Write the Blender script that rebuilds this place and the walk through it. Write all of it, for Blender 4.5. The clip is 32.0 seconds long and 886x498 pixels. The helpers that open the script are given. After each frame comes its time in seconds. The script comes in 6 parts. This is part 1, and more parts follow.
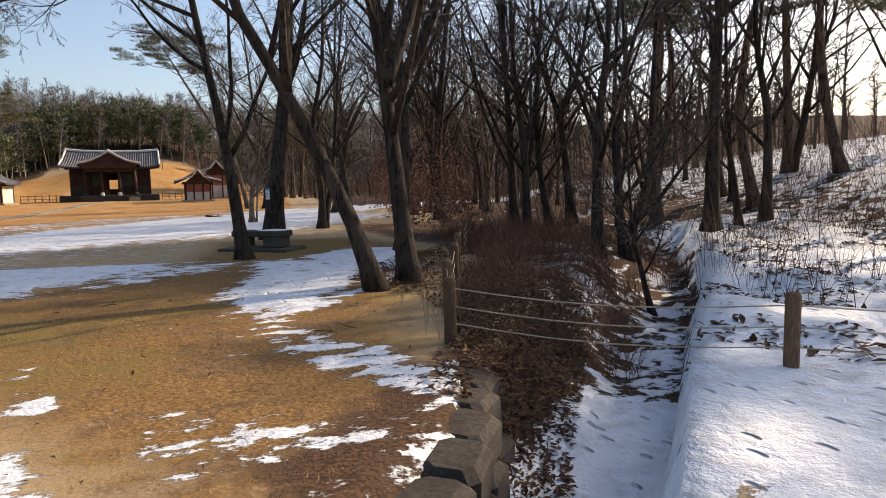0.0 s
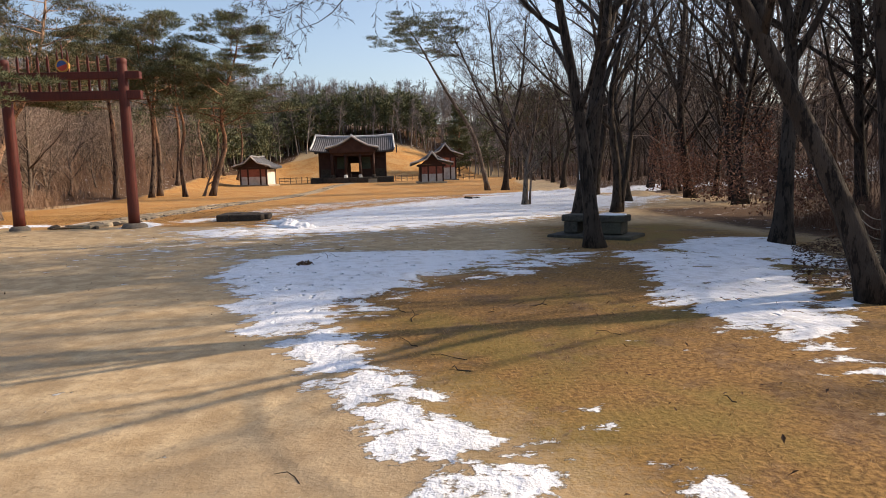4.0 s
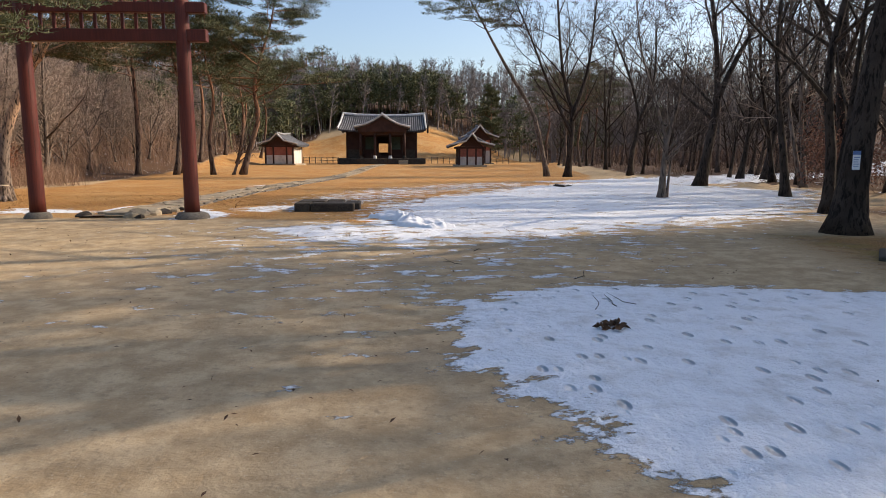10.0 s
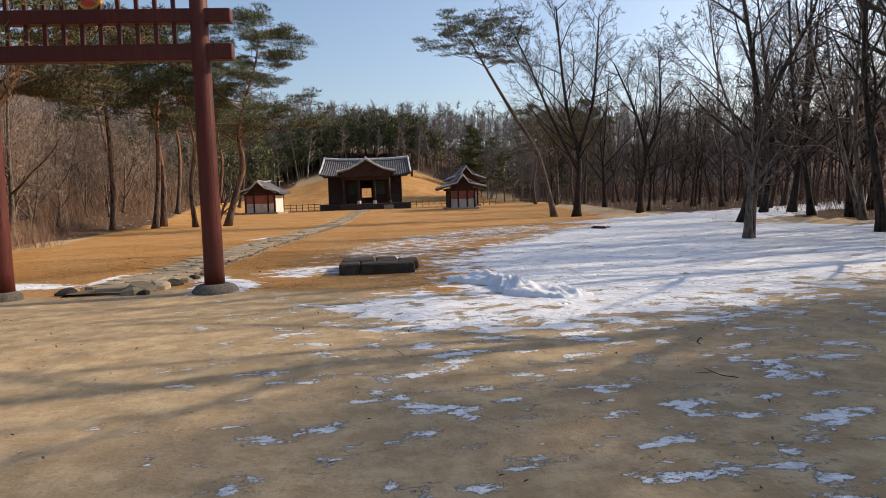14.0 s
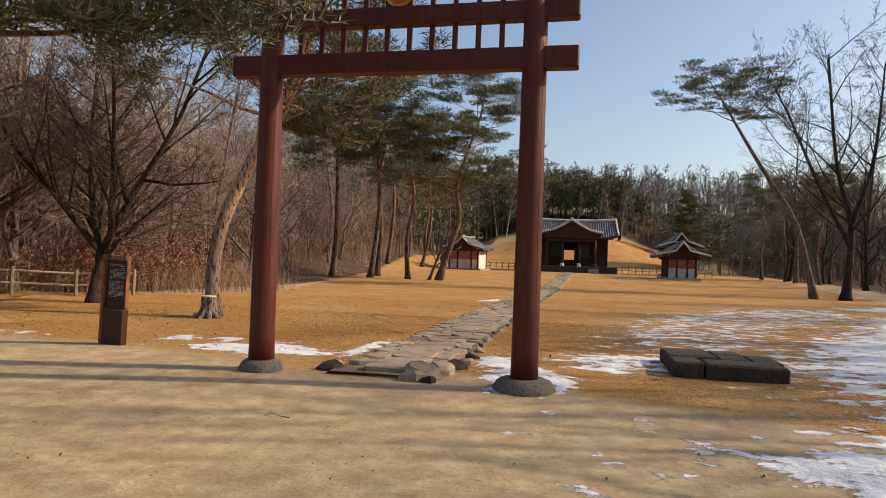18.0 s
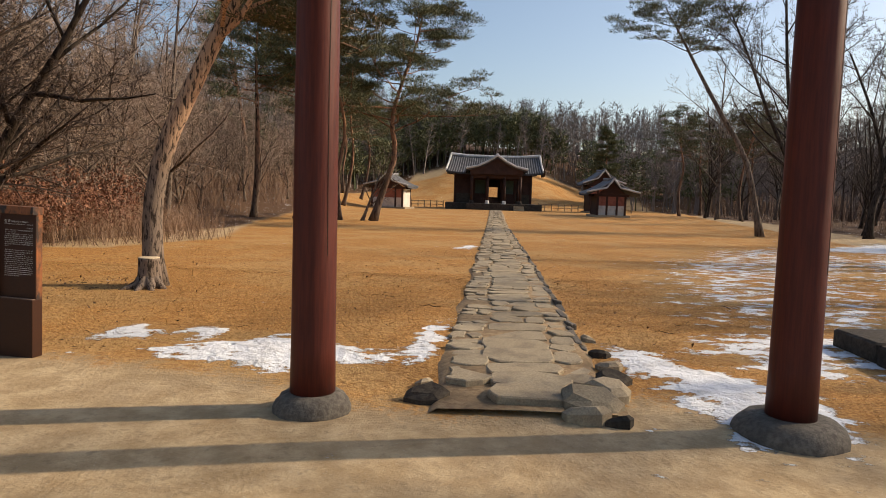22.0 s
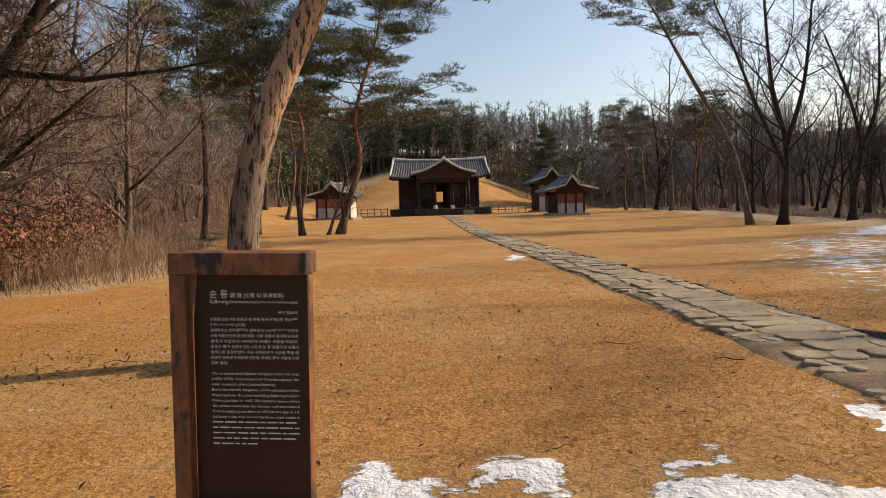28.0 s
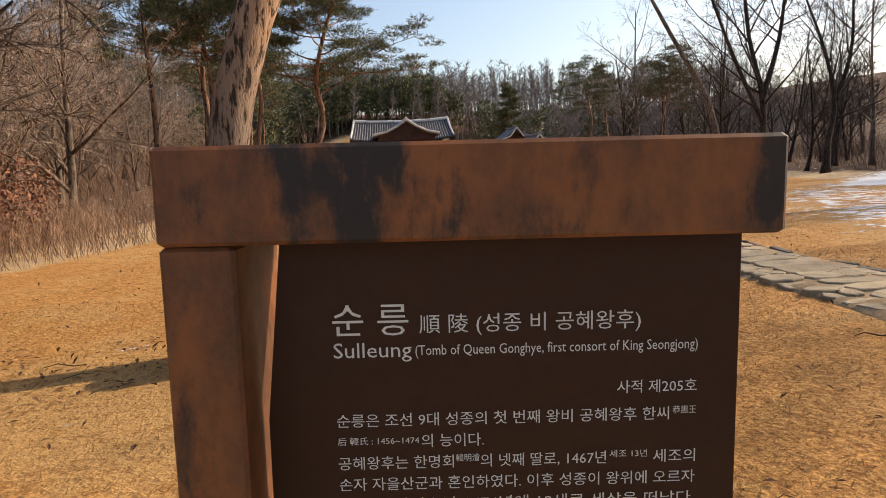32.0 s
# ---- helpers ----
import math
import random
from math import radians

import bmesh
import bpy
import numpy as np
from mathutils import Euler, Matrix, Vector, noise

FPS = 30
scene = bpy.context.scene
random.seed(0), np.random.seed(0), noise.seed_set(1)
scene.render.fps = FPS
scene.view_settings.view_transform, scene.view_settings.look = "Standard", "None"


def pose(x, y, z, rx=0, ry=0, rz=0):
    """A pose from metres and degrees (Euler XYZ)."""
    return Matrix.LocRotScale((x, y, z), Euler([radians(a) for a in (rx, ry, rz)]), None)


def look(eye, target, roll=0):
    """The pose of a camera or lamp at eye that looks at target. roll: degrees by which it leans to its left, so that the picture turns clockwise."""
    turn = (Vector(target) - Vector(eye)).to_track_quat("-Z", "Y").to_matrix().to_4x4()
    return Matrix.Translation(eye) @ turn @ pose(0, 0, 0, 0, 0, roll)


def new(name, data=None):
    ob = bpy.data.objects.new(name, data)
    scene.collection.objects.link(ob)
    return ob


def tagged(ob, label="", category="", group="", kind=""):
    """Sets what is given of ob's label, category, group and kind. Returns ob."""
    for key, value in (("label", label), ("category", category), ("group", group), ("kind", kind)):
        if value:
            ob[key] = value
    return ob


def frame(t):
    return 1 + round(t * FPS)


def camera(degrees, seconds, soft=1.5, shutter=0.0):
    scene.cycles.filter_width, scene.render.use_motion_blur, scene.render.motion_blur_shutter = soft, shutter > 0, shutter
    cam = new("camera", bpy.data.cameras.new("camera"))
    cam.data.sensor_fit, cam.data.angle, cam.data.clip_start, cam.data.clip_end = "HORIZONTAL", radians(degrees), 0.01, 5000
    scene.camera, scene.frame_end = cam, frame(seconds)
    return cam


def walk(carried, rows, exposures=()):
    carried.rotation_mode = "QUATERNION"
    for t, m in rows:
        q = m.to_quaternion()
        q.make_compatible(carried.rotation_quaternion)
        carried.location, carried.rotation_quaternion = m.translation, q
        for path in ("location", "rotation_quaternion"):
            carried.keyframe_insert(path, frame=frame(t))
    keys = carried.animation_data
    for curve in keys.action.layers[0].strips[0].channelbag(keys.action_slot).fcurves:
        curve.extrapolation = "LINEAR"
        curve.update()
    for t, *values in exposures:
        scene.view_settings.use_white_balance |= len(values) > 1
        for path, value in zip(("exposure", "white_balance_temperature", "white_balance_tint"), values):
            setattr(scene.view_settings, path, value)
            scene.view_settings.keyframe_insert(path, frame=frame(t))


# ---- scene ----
cam = camera(68.5, 32.0, soft=0.95)
PATH = [
    (0, (12.191, -24.169, 1.572), (12.979, -22.309, 1.371), -1.1),
    (0.5, (11.915, -23.841, 1.566), (12.501, -21.908, 1.366), -1.9),
    (1, (11.602, -23.500, 1.567), (12.129, -21.552, 1.357), -1.5),
    (1.5, (11.318, -23.167, 1.530), (11.781, -21.201, 1.323), 0.3),
    (2, (10.987, -22.855, 1.560), (11.387, -20.879, 1.330), -0.5),
    (2.5, (10.713, -22.520, 1.554), (10.991, -20.523, 1.324), -1.1),
    (3, (10.352, -22.176, 1.545), (10.572, -20.170, 1.322), -1.0),
    (3.5, (10.043, -21.835, 1.528), (10.242, -19.827, 1.305), -0.6),
    (4, (9.684, -21.444, 1.553), (9.860, -19.436, 1.311), -1.4),
    (4.5, (9.423, -21.027, 1.547), (9.538, -19.015, 1.299), -1.9),
    (6.5, (8.284, -19.098, 1.432), (8.358, -17.092, 1.130), -2.9),
    (7, (7.949, -18.566, 1.443), (8.090, -16.569, 1.110), 0.1),
    (7.5, (7.661, -18.151, 1.454), (7.800, -16.157, 1.101), -0.0),
    (8, (7.417, -17.674, 1.501), (7.593, -15.680, 1.161), 0.1),
    (8.5, (7.188, -17.170, 1.502), (7.334, -15.170, 1.187), -1.4),
    (9, (6.977, -16.664, 1.508), (7.144, -14.663, 1.218), 0.5),
    (9.5, (6.713, -16.126, 1.492), (6.862, -14.121, 1.204), -0.6),
    (10, (6.490, -15.653, 1.489), (6.639, -13.651, 1.197), 0.1),
    (10.5, (6.193, -15.170, 1.459), (6.341, -13.168, 1.159), 0.3),
    (11, (5.928, -14.615, 1.461), (6.059, -12.613, 1.152), -0.4),
    (11.5, (5.589, -14.124, 1.474), (5.731, -12.123, 1.162), -0.4),
    (12, (5.371, -13.580, 1.464), (5.508, -11.581, 1.143), -0.4),
    (12.5, (5.093, -13.133, 1.500), (5.283, -11.132, 1.212), 0.3),
    (13, (4.874, -12.690, 1.507), (5.122, -10.686, 1.298), -0.3),
    (13.5, (4.629, -12.242, 1.528), (4.920, -10.240, 1.353), -0.6),
    (14, (4.451, -11.802, 1.542), (4.685, -9.792, 1.379), -1.8),
    (14.5, (4.168, -11.455, 1.609), (4.180, -9.430, 1.476), 0.5),
    (15, (3.886, -11.053, 1.624), (3.623, -9.043, 1.520), -0.0),
    (15.5, (3.561, -10.699, 1.643), (3.148, -8.712, 1.571), 0.5),
    (17.5, (2.396, -8.703, 1.642), (2.034, -6.705, 1.641), 1.6),
    (18, (2.066, -8.230, 1.618), (1.730, -6.228, 1.641), 2.0),
    (18.5, (1.767, -7.717, 1.616), (1.462, -5.710, 1.629), 1.0),
    (19, (1.380, -7.252, 1.583), (1.124, -5.238, 1.572), 0.8),
    (19.5, (1.032, -6.845, 1.594), (0.797, -4.829, 1.565), 0.1),
    (20, (0.688, -6.388, 1.636), (0.525, -4.365, 1.579), -0.1),
    (20.5, (0.357, -5.965, 1.592), (0.226, -3.951, 1.515), 0.2),
    (21, (-0.012, -5.550, 1.617), (-0.107, -3.535, 1.508), 0.7),
    (21.5, (-0.362, -5.146, 1.626), (-0.447, -3.133, 1.485), 1.4),
    (22, (-0.715, -4.784, 1.665), (-0.753, -2.771, 1.502), 1.8),
    (22.5, (-1.028, -4.463, 1.690), (-1.052, -2.449, 1.539), 0.8),
    (23, (-1.385, -3.800, 1.608), (-1.352, -1.781, 1.553), 2.6),
    (23.5, (-1.724, -3.523, 1.572), (-1.691, -1.493, 1.548), 3.4),
    (24, (-2.013, -3.164, 1.555), (-2.002, -1.134, 1.519), 1.3),
    (24.5, (-2.342, -2.847, 1.602), (-2.309, -0.818, 1.546), -0.3),
    (25, (-2.681, -2.518, 1.596), (-2.639, -0.490, 1.525), -0.5),
    (25.5, (-3.045, -2.173, 1.582), (-2.955, -0.147, 1.494), -0.3),
    (27.5, (-4.138, -1.362, 1.589), (-3.987, 0.658, 1.463), -1.8),
    (28, (-4.415, -0.976, 1.595), (-4.213, 1.038, 1.452), -1.6),
    (28.5, (-4.700, -0.663, 1.570), (-4.485, 1.349, 1.415), -1.7),
    (29, (-4.868, -0.409, 1.550), (-4.621, 1.598, 1.373), -2.4),
    (29.5, (-4.982, -0.057, 1.531), (-4.695, 1.941, 1.317), 0.2),
    (30, (-5.052, 0.204, 1.511), (-4.759, 2.201, 1.300), -1.9),
    (30.5, (-5.078, 0.405, 1.475), (-4.732, 2.395, 1.273), -2.1),
    (31, (-4.976, 0.574, 1.469), (-4.615, 2.559, 1.250), -0.4),
    (31.5, (-4.961, 0.695, 1.447), (-4.637, 2.683, 1.199), -1.7),
    (32, (-4.981, 0.757, 1.432), (-4.661, 2.745, 1.173), -2.8),
]
walk(cam, [(t, look(eye, target, roll)) for t, eye, target, roll in PATH], ((0, 0.56, 7100, 14), (4, 0.54, 7050, 14), (7, 0.48, 6600, 12), (12, 0.50, 6700, 12), (15, 0.24, 6850, 12), (18, 0.30, 7200, 12), (24, 0.26, 7150, 11), (29, 0.30, 7300, 12), (31, 0.42, 7250, 12), (32, 0.60, 7250, 13)))

# ---- light ----
SUN_ELEVATION = radians(29)
SUN_WAY = Vector((0.975, 0.19))
world = bpy.data.worlds.new("sky")
world.use_nodes = True
scene.world = world
sky = world.node_tree.nodes.new("ShaderNodeTexSky")
sky.sky_type = "NISHITA"
sky.sun_disc = False
sky.sun_elevation = SUN_ELEVATION
sky.sun_rotation = math.atan2(SUN_WAY.x, SUN_WAY.y)
sky.air_density, sky.dust_density, sky.ozone_density = 1.0, 2.2, 2.2
background = world.node_tree.nodes["Background"]
background.inputs["Strength"].default_value = 0.15
world.node_tree.links.new(sky.outputs["Color"], background.inputs["Color"])
sun = new("sun", bpy.data.lights.new("sun", "SUN"))
sun.data.energy, sun.data.angle, sun.data.color = 4.0, radians(0.6), (1.0, 0.85, 0.66)
sun.matrix_world = look((60, 10, 40), (60 - SUN_WAY.x * math.cos(SUN_ELEVATION), 10 - SUN_WAY.y * math.cos(SUN_ELEVATION), 40 - math.sin(SUN_ELEVATION)))

# ---- materials ----
def nodes_of(name):
    m = bpy.data.materials.new(name)
    m.use_nodes = True
    t = m.node_tree
    return m, t, t.nodes["Principled BSDF"]


def add(t, kind, **values):
    n = t.nodes.new(kind)
    for k, v in values.items():
        n.inputs[k.replace("_", " ")].default_value = v
    return n


def noise_of(t, scale, detail=4.0, rough=0.6, where=None, stretch=None):
    """A noise in metres."""
    n = add(t, "ShaderNodeTexNoise", Scale=scale, Detail=detail, Roughness=rough)
    if where is None:
        where = t.nodes.new("ShaderNodeNewGeometry").outputs["Position"]
    if stretch:
        mp = t.nodes.new("ShaderNodeMapping")
        mp.inputs["Scale"].default_value = stretch
        t.links.new(where, mp.inputs["Vector"])
        where = mp.outputs["Vector"]
    t.links.new(where, n.inputs["Vector"])
    return n.outputs["Fac"]


def mixed(t, fac, a, b, blend="MIX"):
    n = t.nodes.new("ShaderNodeMix")
    n.data_type, n.blend_type = "RGBA", blend
    for socket, v in ((n.inputs[0], fac), (n.inputs[6], a), (n.inputs[7], b)):
        if isinstance(v, bpy.types.NodeSocket):
            t.links.new(v, socket)
        else:
            socket.default_value = v if isinstance(v, (int, float)) else (*v, 1)
    return n.outputs[2]


def calc(t, op, a, b=0.0, c=0.0, clamp=False):
    n = t.nodes.new("ShaderNodeMath")
    n.operation, n.use_clamp = op, clamp
    for socket, v in zip(n.inputs, (a, b, c)):
        if isinstance(v, bpy.types.NodeSocket):
            t.links.new(v, socket)
        else:
            socket.default_value = v
    return n.outputs[0]


def ramp(t, fac, lo, hi):
    n = t.nodes.new("ShaderNodeMapRange")
    n.interpolation_type = "SMOOTHSTEP"
    t.links.new(fac, n.inputs["Value"])
    n.inputs["From Min"].default_value, n.inputs["From Max"].default_value = lo, hi
    return n.outputs["Result"]


def bumped(t, shader, height, strength=0.4, distance=0.02):
    n = t.nodes.new("ShaderNodeBump")
    n.inputs["Strength"].default_value, n.inputs["Distance"].default_value = strength, distance
    t.links.new(height, n.inputs["Height"])
    t.links.new(n.outputs["Normal"], shader.inputs["Normal"])


def surface(name, dark, light, grain, blotch, roughness=0.8, relief=0.3, depth=0.01, metal=0.0, stretch=None, vary=0.15, stain=None):
    """A common surface: two tones in fine grain, blotches at a larger scale, its own tone for each piece, fine relief."""
    m, t, s = nodes_of(name)
    where = t.nodes.new("ShaderNodeTexCoord").outputs["Object"]
    fine = noise_of(t, grain, 5, 0.65, where, stretch)
    wide = noise_of(t, blotch, 3, 0.55, where)
    c = mixed(t, ramp(t, fine, 0.3, 0.7), dark, light)
    c = mixed(t, calc(t, "MULTIPLY", ramp(t, wide, 0.45, 0.7), 0.55), c, stain or tuple(v * 0.55 for v in dark))
    info = t.nodes.new("ShaderNodeObjectInfo").outputs["Random"]
    hsv = t.nodes.new("ShaderNodeHueSaturation")
    t.links.new(calc(t, "MULTIPLY_ADD", info, 2 * vary, 1 - vary), hsv.inputs["Value"])
    t.links.new(c, hsv.inputs["Color"])
    t.links.new(hsv.outputs["Color"], s.inputs["Base Color"])
    t.links.new(calc(t, "MULTIPLY_ADD", fine, 0.25, roughness - 0.12, True), s.inputs["Roughness"])
    s.inputs["Metallic"].default_value = metal
    s.inputs["Specular IOR Level"].default_value = 0.28
    bumped(t, s, fine, relief, depth)
    return m


def leafy(name, tones, rough=0.6, through=0.25):
    """Leaves, needles, stems and blades, each island with its own tone."""
    m, t, s = nodes_of(name)
    r = t.nodes.new("ShaderNodeNewGeometry").outputs["Random Per Island"]
    n = t.nodes.new("ShaderNodeValToRGB")
    n.color_ramp.elements[0].color, n.color_ramp.elements[1].color = (*tones[0], 1), (*tones[-1], 1)
    for i, c in enumerate(tones[1:-1]):
        n.color_ramp.elements.new((i + 1) / (len(tones) - 1)).color = (*c, 1)
    t.links.new(r, n.inputs["Fac"])
    wide = noise_of(t, 0.7, 2)
    c = mixed(t, calc(t, "MULTIPLY", ramp(t, wide, 0.4, 0.7), 0.4), n.outputs["Color"], tones[0])
    t.links.new(c, s.inputs["Base Color"])
    s.inputs["Roughness"].default_value = rough
    s.inputs["Specular IOR Level"].default_value = 0.25
    return m


def bark_of(name, low, high, fissure, change=None, plate=14.0):
    """Bark with upright fissures; change: heights between which the low tone turns into the high one."""
    m, t, s = nodes_of(name)
    where = t.nodes.new("ShaderNodeTexCoord").outputs["Object"]
    fine = noise_of(t, plate, 4, 0.7, where, (1, 1, 0.22))
    wide = noise_of(t, 1.1, 3, 0.6, where)
    if change:
        xyz = t.nodes.new("ShaderNodeSeparateXYZ")
        t.links.new(where, xyz.inputs[0])
        base = mixed(t, ramp(t, calc(t, "MULTIPLY_ADD", wide, 1.5, xyz.outputs["Z"]), *change), low, high)
    else:
        base = mixed(t, ramp(t, wide, 0.35, 0.7), low, high)
    c = mixed(t, ramp(t, fine, 0.52, 0.40), base, fissure)
    t.links.new(c, s.inputs["Base Color"])
    s.inputs["Roughness"].default_value = 0.9
    s.inputs["Specular IOR Level"].default_value = 0.2
    bumped(t, s, fine, 0.9, 0.03)
    return m


def ground_material():
    m, t, s = nodes_of("ground_earth_grass_and_snow")

    def field(name):
        n = t.nodes.new("ShaderNodeAttribute")
        n.attribute_name = name
        return n.outputs["Fac"]

    where = t.nodes.new("ShaderNodeNewGeometry").outputs["Position"]
    n_fine, n_mid, n_wide, n_grit = (noise_of(t, k, d, 0.65, where) for k, d in ((26, 5), (3.2, 5), (0.35, 4), (120, 2)))
    n_drift = noise_of(t, 2.3, 9, 0.68, where, (0.8, 1.3, 1))
    # trodden sandy earth
    earth = mixed(t, ramp(t, n_mid, 0.35, 0.68), (0.38, 0.268, 0.148), (0.55, 0.415, 0.25))
    earth = mixed(t, calc(t, "MULTIPLY", ramp(t, n_wide, 0.5, 0.68), 0.5), earth, (0.28, 0.205, 0.13))
    n_crumb, n_stone = noise_of(t, 11, 6, 0.72, where), noise_of(t, 48, 3, 0.6, where)
    earth = mixed(t, calc(t, "MULTIPLY", ramp(t, n_crumb, 0.53, 0.66), 0.5), earth, (0.24, 0.175, 0.105))
    earth = mixed(t, calc(t, "MULTIPLY", ramp(t, n_stone, 0.60, 0.70), 0.45), earth, (0.55, 0.47, 0.34))
    earth = mixed(t, calc(t, "MULTIPLY", ramp(t, n_grit, 0.56, 0.70), 0.3), earth, (0.20, 0.14, 0.08))
    # dry turf
    turf = mixed(t, ramp(t, n_fine, 0.32, 0.68), (0.24, 0.10, 0.026), (0.62, 0.335, 0.108))
    turf = mixed(t, calc(t, "MULTIPLY", ramp(t, n_mid, 0.42, 0.72), 0.5), turf, (0.39, 0.18, 0.052))
    turf = mixed(t, calc(t, "MULTIPLY", ramp(t, n_wide, 0.45, 0.60), 0.6), turf, (0.50, 0.325, 0.14))
    n_tuft = noise_of(t, 9, 4, 0.7, where)
    turf = mixed(t, calc(t, "MULTIPLY", ramp(t, n_tuft, 0.50, 0.62), 0.6), turf, (0.22, 0.094, 0.027))
    turf = mixed(t, calc(t, "MULTIPLY", ramp(t, n_grit, 0.53, 0.66), 0.45), turf, (0.15, 0.062, 0.017))
    turf = mixed(t, calc(t, "MULTIPLY", ramp(t, noise_of(t, 70, 2, 0.6, where), 0.58, 0.68), 0.45), turf, (0.66, 0.42, 0.19))
    # rough grass
    rough = mixed(t, ramp(t, n_fine, 0.32, 0.7), (0.13, 0.068, 0.024), (0.35, 0.20, 0.07))
    rough = mixed(t, calc(t, "MULTIPLY", ramp(t, n_wide, 0.46, 0.60), 0.55), rough, (0.19, 0.15, 0.038))
    n_patch = noise_of(t, 1.15, 6, 0.7, where)
    rough = mixed(t, calc(t, "MULTIPLY", ramp(t, n_patch, 0.50, 0.62), 0.75), rough, mixed(t, ramp(t, n_tuft, 0.4, 0.65), (0.11, 0.062, 0.034), (0.25, 0.16, 0.088)))
    # leaf litter
    litter = mixed(t, ramp(t, n_fine, 0.35, 0.65), (0.038, 0.021, 0.012), (0.13, 0.068, 0.036))
    litter = mixed(t, calc(t, "MULTIPLY", ramp(t, n_mid, 0.45, 0.65), 0.5), litter, (0.085, 0.055, 0.036))

    def mask(name, width=0.16, shake=1.0):
        v = calc(t, "MULTIPLY_ADD", calc(t, "SUBTRACT", n_mid, 0.5), 1.1 * shake, field(name))
        v = calc(t, "MULTIPLY_ADD", calc(t, "SUBTRACT", n_fine, 0.5), 0.7 * shake, v)
        return ramp(t, v, 0.5 - width, 0.5 + width)

    c = mixed(t, mask("rough", 0.3), earth, rough)
    c = mixed(t, mask("lawn", 0.2), c, turf)
    c = mixed(t, mask("litter", 0.25), c, litter)
    v = calc(t, "MULTIPLY_ADD", calc(t, "SUBTRACT", n_drift, 0.5), 2.7, field("snow"))
    v = calc(t, "MULTIPLY_ADD", calc(t, "SUBTRACT", n_fine, 0.5), 0.35, v)
    white = ramp(t, v, 0.46, 0.56)
    deep = ramp(t, v, 0.46, 0.95)
    pits = t.nodes.new("ShaderNodeTexVoronoi")
    pits.inputs["Scale"].default_value = 3.7
    squeeze = t.nodes.new("ShaderNodeMapping")
    squeeze.inputs["Scale"].default_value, squeeze.inputs["Rotation"].default_value = (1.5, 0.8, 1.0), (0, 0, 0.5)
    t.links.new(where, squeeze.inputs["Vector"])
    t.links.new(squeeze.outputs["Vector"], pits.inputs["Vector"])
    tread = calc(t, "MULTIPLY", ramp(t, pits.outputs["Distance"], 0.04, 0.24), 1.0)
    dirty = mixed(t, ramp(t, n_mid, 0.45, 0.72), (0.80, 0.82, 0.85), (0.62, 0.62, 0.62))
    dirty = mixed(t, calc(t, "MULTIPLY", ramp(t, n_grit, 0.66, 0.74), 0.5), dirty, (0.32, 0.27, 0.21))
    dirty = mixed(t, calc(t, "MULTIPLY", ramp(t, calc(t, "SUBTRACT", n_tuft, calc(t, "MULTIPLY", deep, 0.12)), 0.56, 0.68), 0.55), dirty, (0.45, 0.38, 0.29))
    c = mixed(t, white, c, dirty)
    t.links.new(c, s.inputs["Base Color"])
    t.links.new(calc(t, "MULTIPLY_ADD", white, -0.3, 0.95), s.inputs["Roughness"])
    s.inputs["Specular IOR Level"].default_value = 0.2
    grown = calc(t, "MAXIMUM", calc(t, "MAXIMUM", field("lawn"), calc(t, "MULTIPLY", field("rough"), 0.45)), field("litter"))
    high = calc(t, "MULTIPLY", calc(t, "MULTIPLY_ADD", calc(t, "MULTIPLY", n_fine, calc(t, "MULTIPLY_ADD", white, -0.92, 1.0)), 0.4, calc(t, "MULTIPLY", n_mid, 0.7)), calc(t, "MULTIPLY_ADD", grown, 0.65, 0.42))
    high = calc(t, "MULTIPLY_ADD", n_grit, 0.012, calc(t, "MULTIPLY_ADD", n_crumb, calc(t, "MULTIPLY_ADD", white, -0.16, 0.16), high))
    pit = calc(t, "MULTIPLY", calc(t, "SUBTRACT", 1.0, tread), calc(t, "MULTIPLY", white, ramp(t, field("snow"), 0.75, 0.95)))
    high = calc(t, "MULTIPLY_ADD", white, calc(t, "MULTIPLY_ADD", n_tuft, 0.7, calc(t, "MULTIPLY_ADD", n_mid, 0.9, 0.3)), high)
    high = calc(t, "MULTIPLY_ADD", calc(t, "MULTIPLY", pit, ramp(t, n_wide, 0.34, 0.48)), -2.8, high)
    bumped(t, s, high, 0.85, 0.06)
    return m


GROUND = ground_material()
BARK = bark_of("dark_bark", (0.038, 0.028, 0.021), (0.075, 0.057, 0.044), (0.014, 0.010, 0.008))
# grey bark, its tone raised to stand for sunlight on the western wood
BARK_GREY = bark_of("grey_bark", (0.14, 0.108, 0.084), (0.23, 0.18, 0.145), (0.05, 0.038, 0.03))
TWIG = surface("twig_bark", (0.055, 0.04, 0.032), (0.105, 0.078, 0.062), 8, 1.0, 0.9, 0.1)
# grey-brown twigs with sunlight put into the colour as extra brightness
TWIG_GREY_LIT = surface("sunlit_grey_twig_bark", (0.24, 0.178, 0.138), (0.38, 0.295, 0.232), 8, 1.0, 0.9, 0.1)
# far twigs: distance haze is put into a paler, greyer colour
TWIG_HAZED = surface("hazed_twig_bark", (0.17, 0.14, 0.125), (0.29, 0.245, 0.22), 8, 1.0, 0.9, 0.1)
TWIG_MID = surface("brown_twig_bark", (0.10, 0.072, 0.056), (0.19, 0.145, 0.115), 8, 1.0, 0.9, 0.1)
PINE_BARK = bark_of("pine_bark", (0.20, 0.152, 0.12), (0.47, 0.29, 0.18), (0.035, 0.025, 0.019), (2.4, 4.2), 19.0)
PINE_BARK_DARK = bark_of("dark_pine_bark", (0.12, 0.085, 0.065), (0.27, 0.14, 0.08), (0.03, 0.02, 0.015), (2.0, 8.0), 9.0)
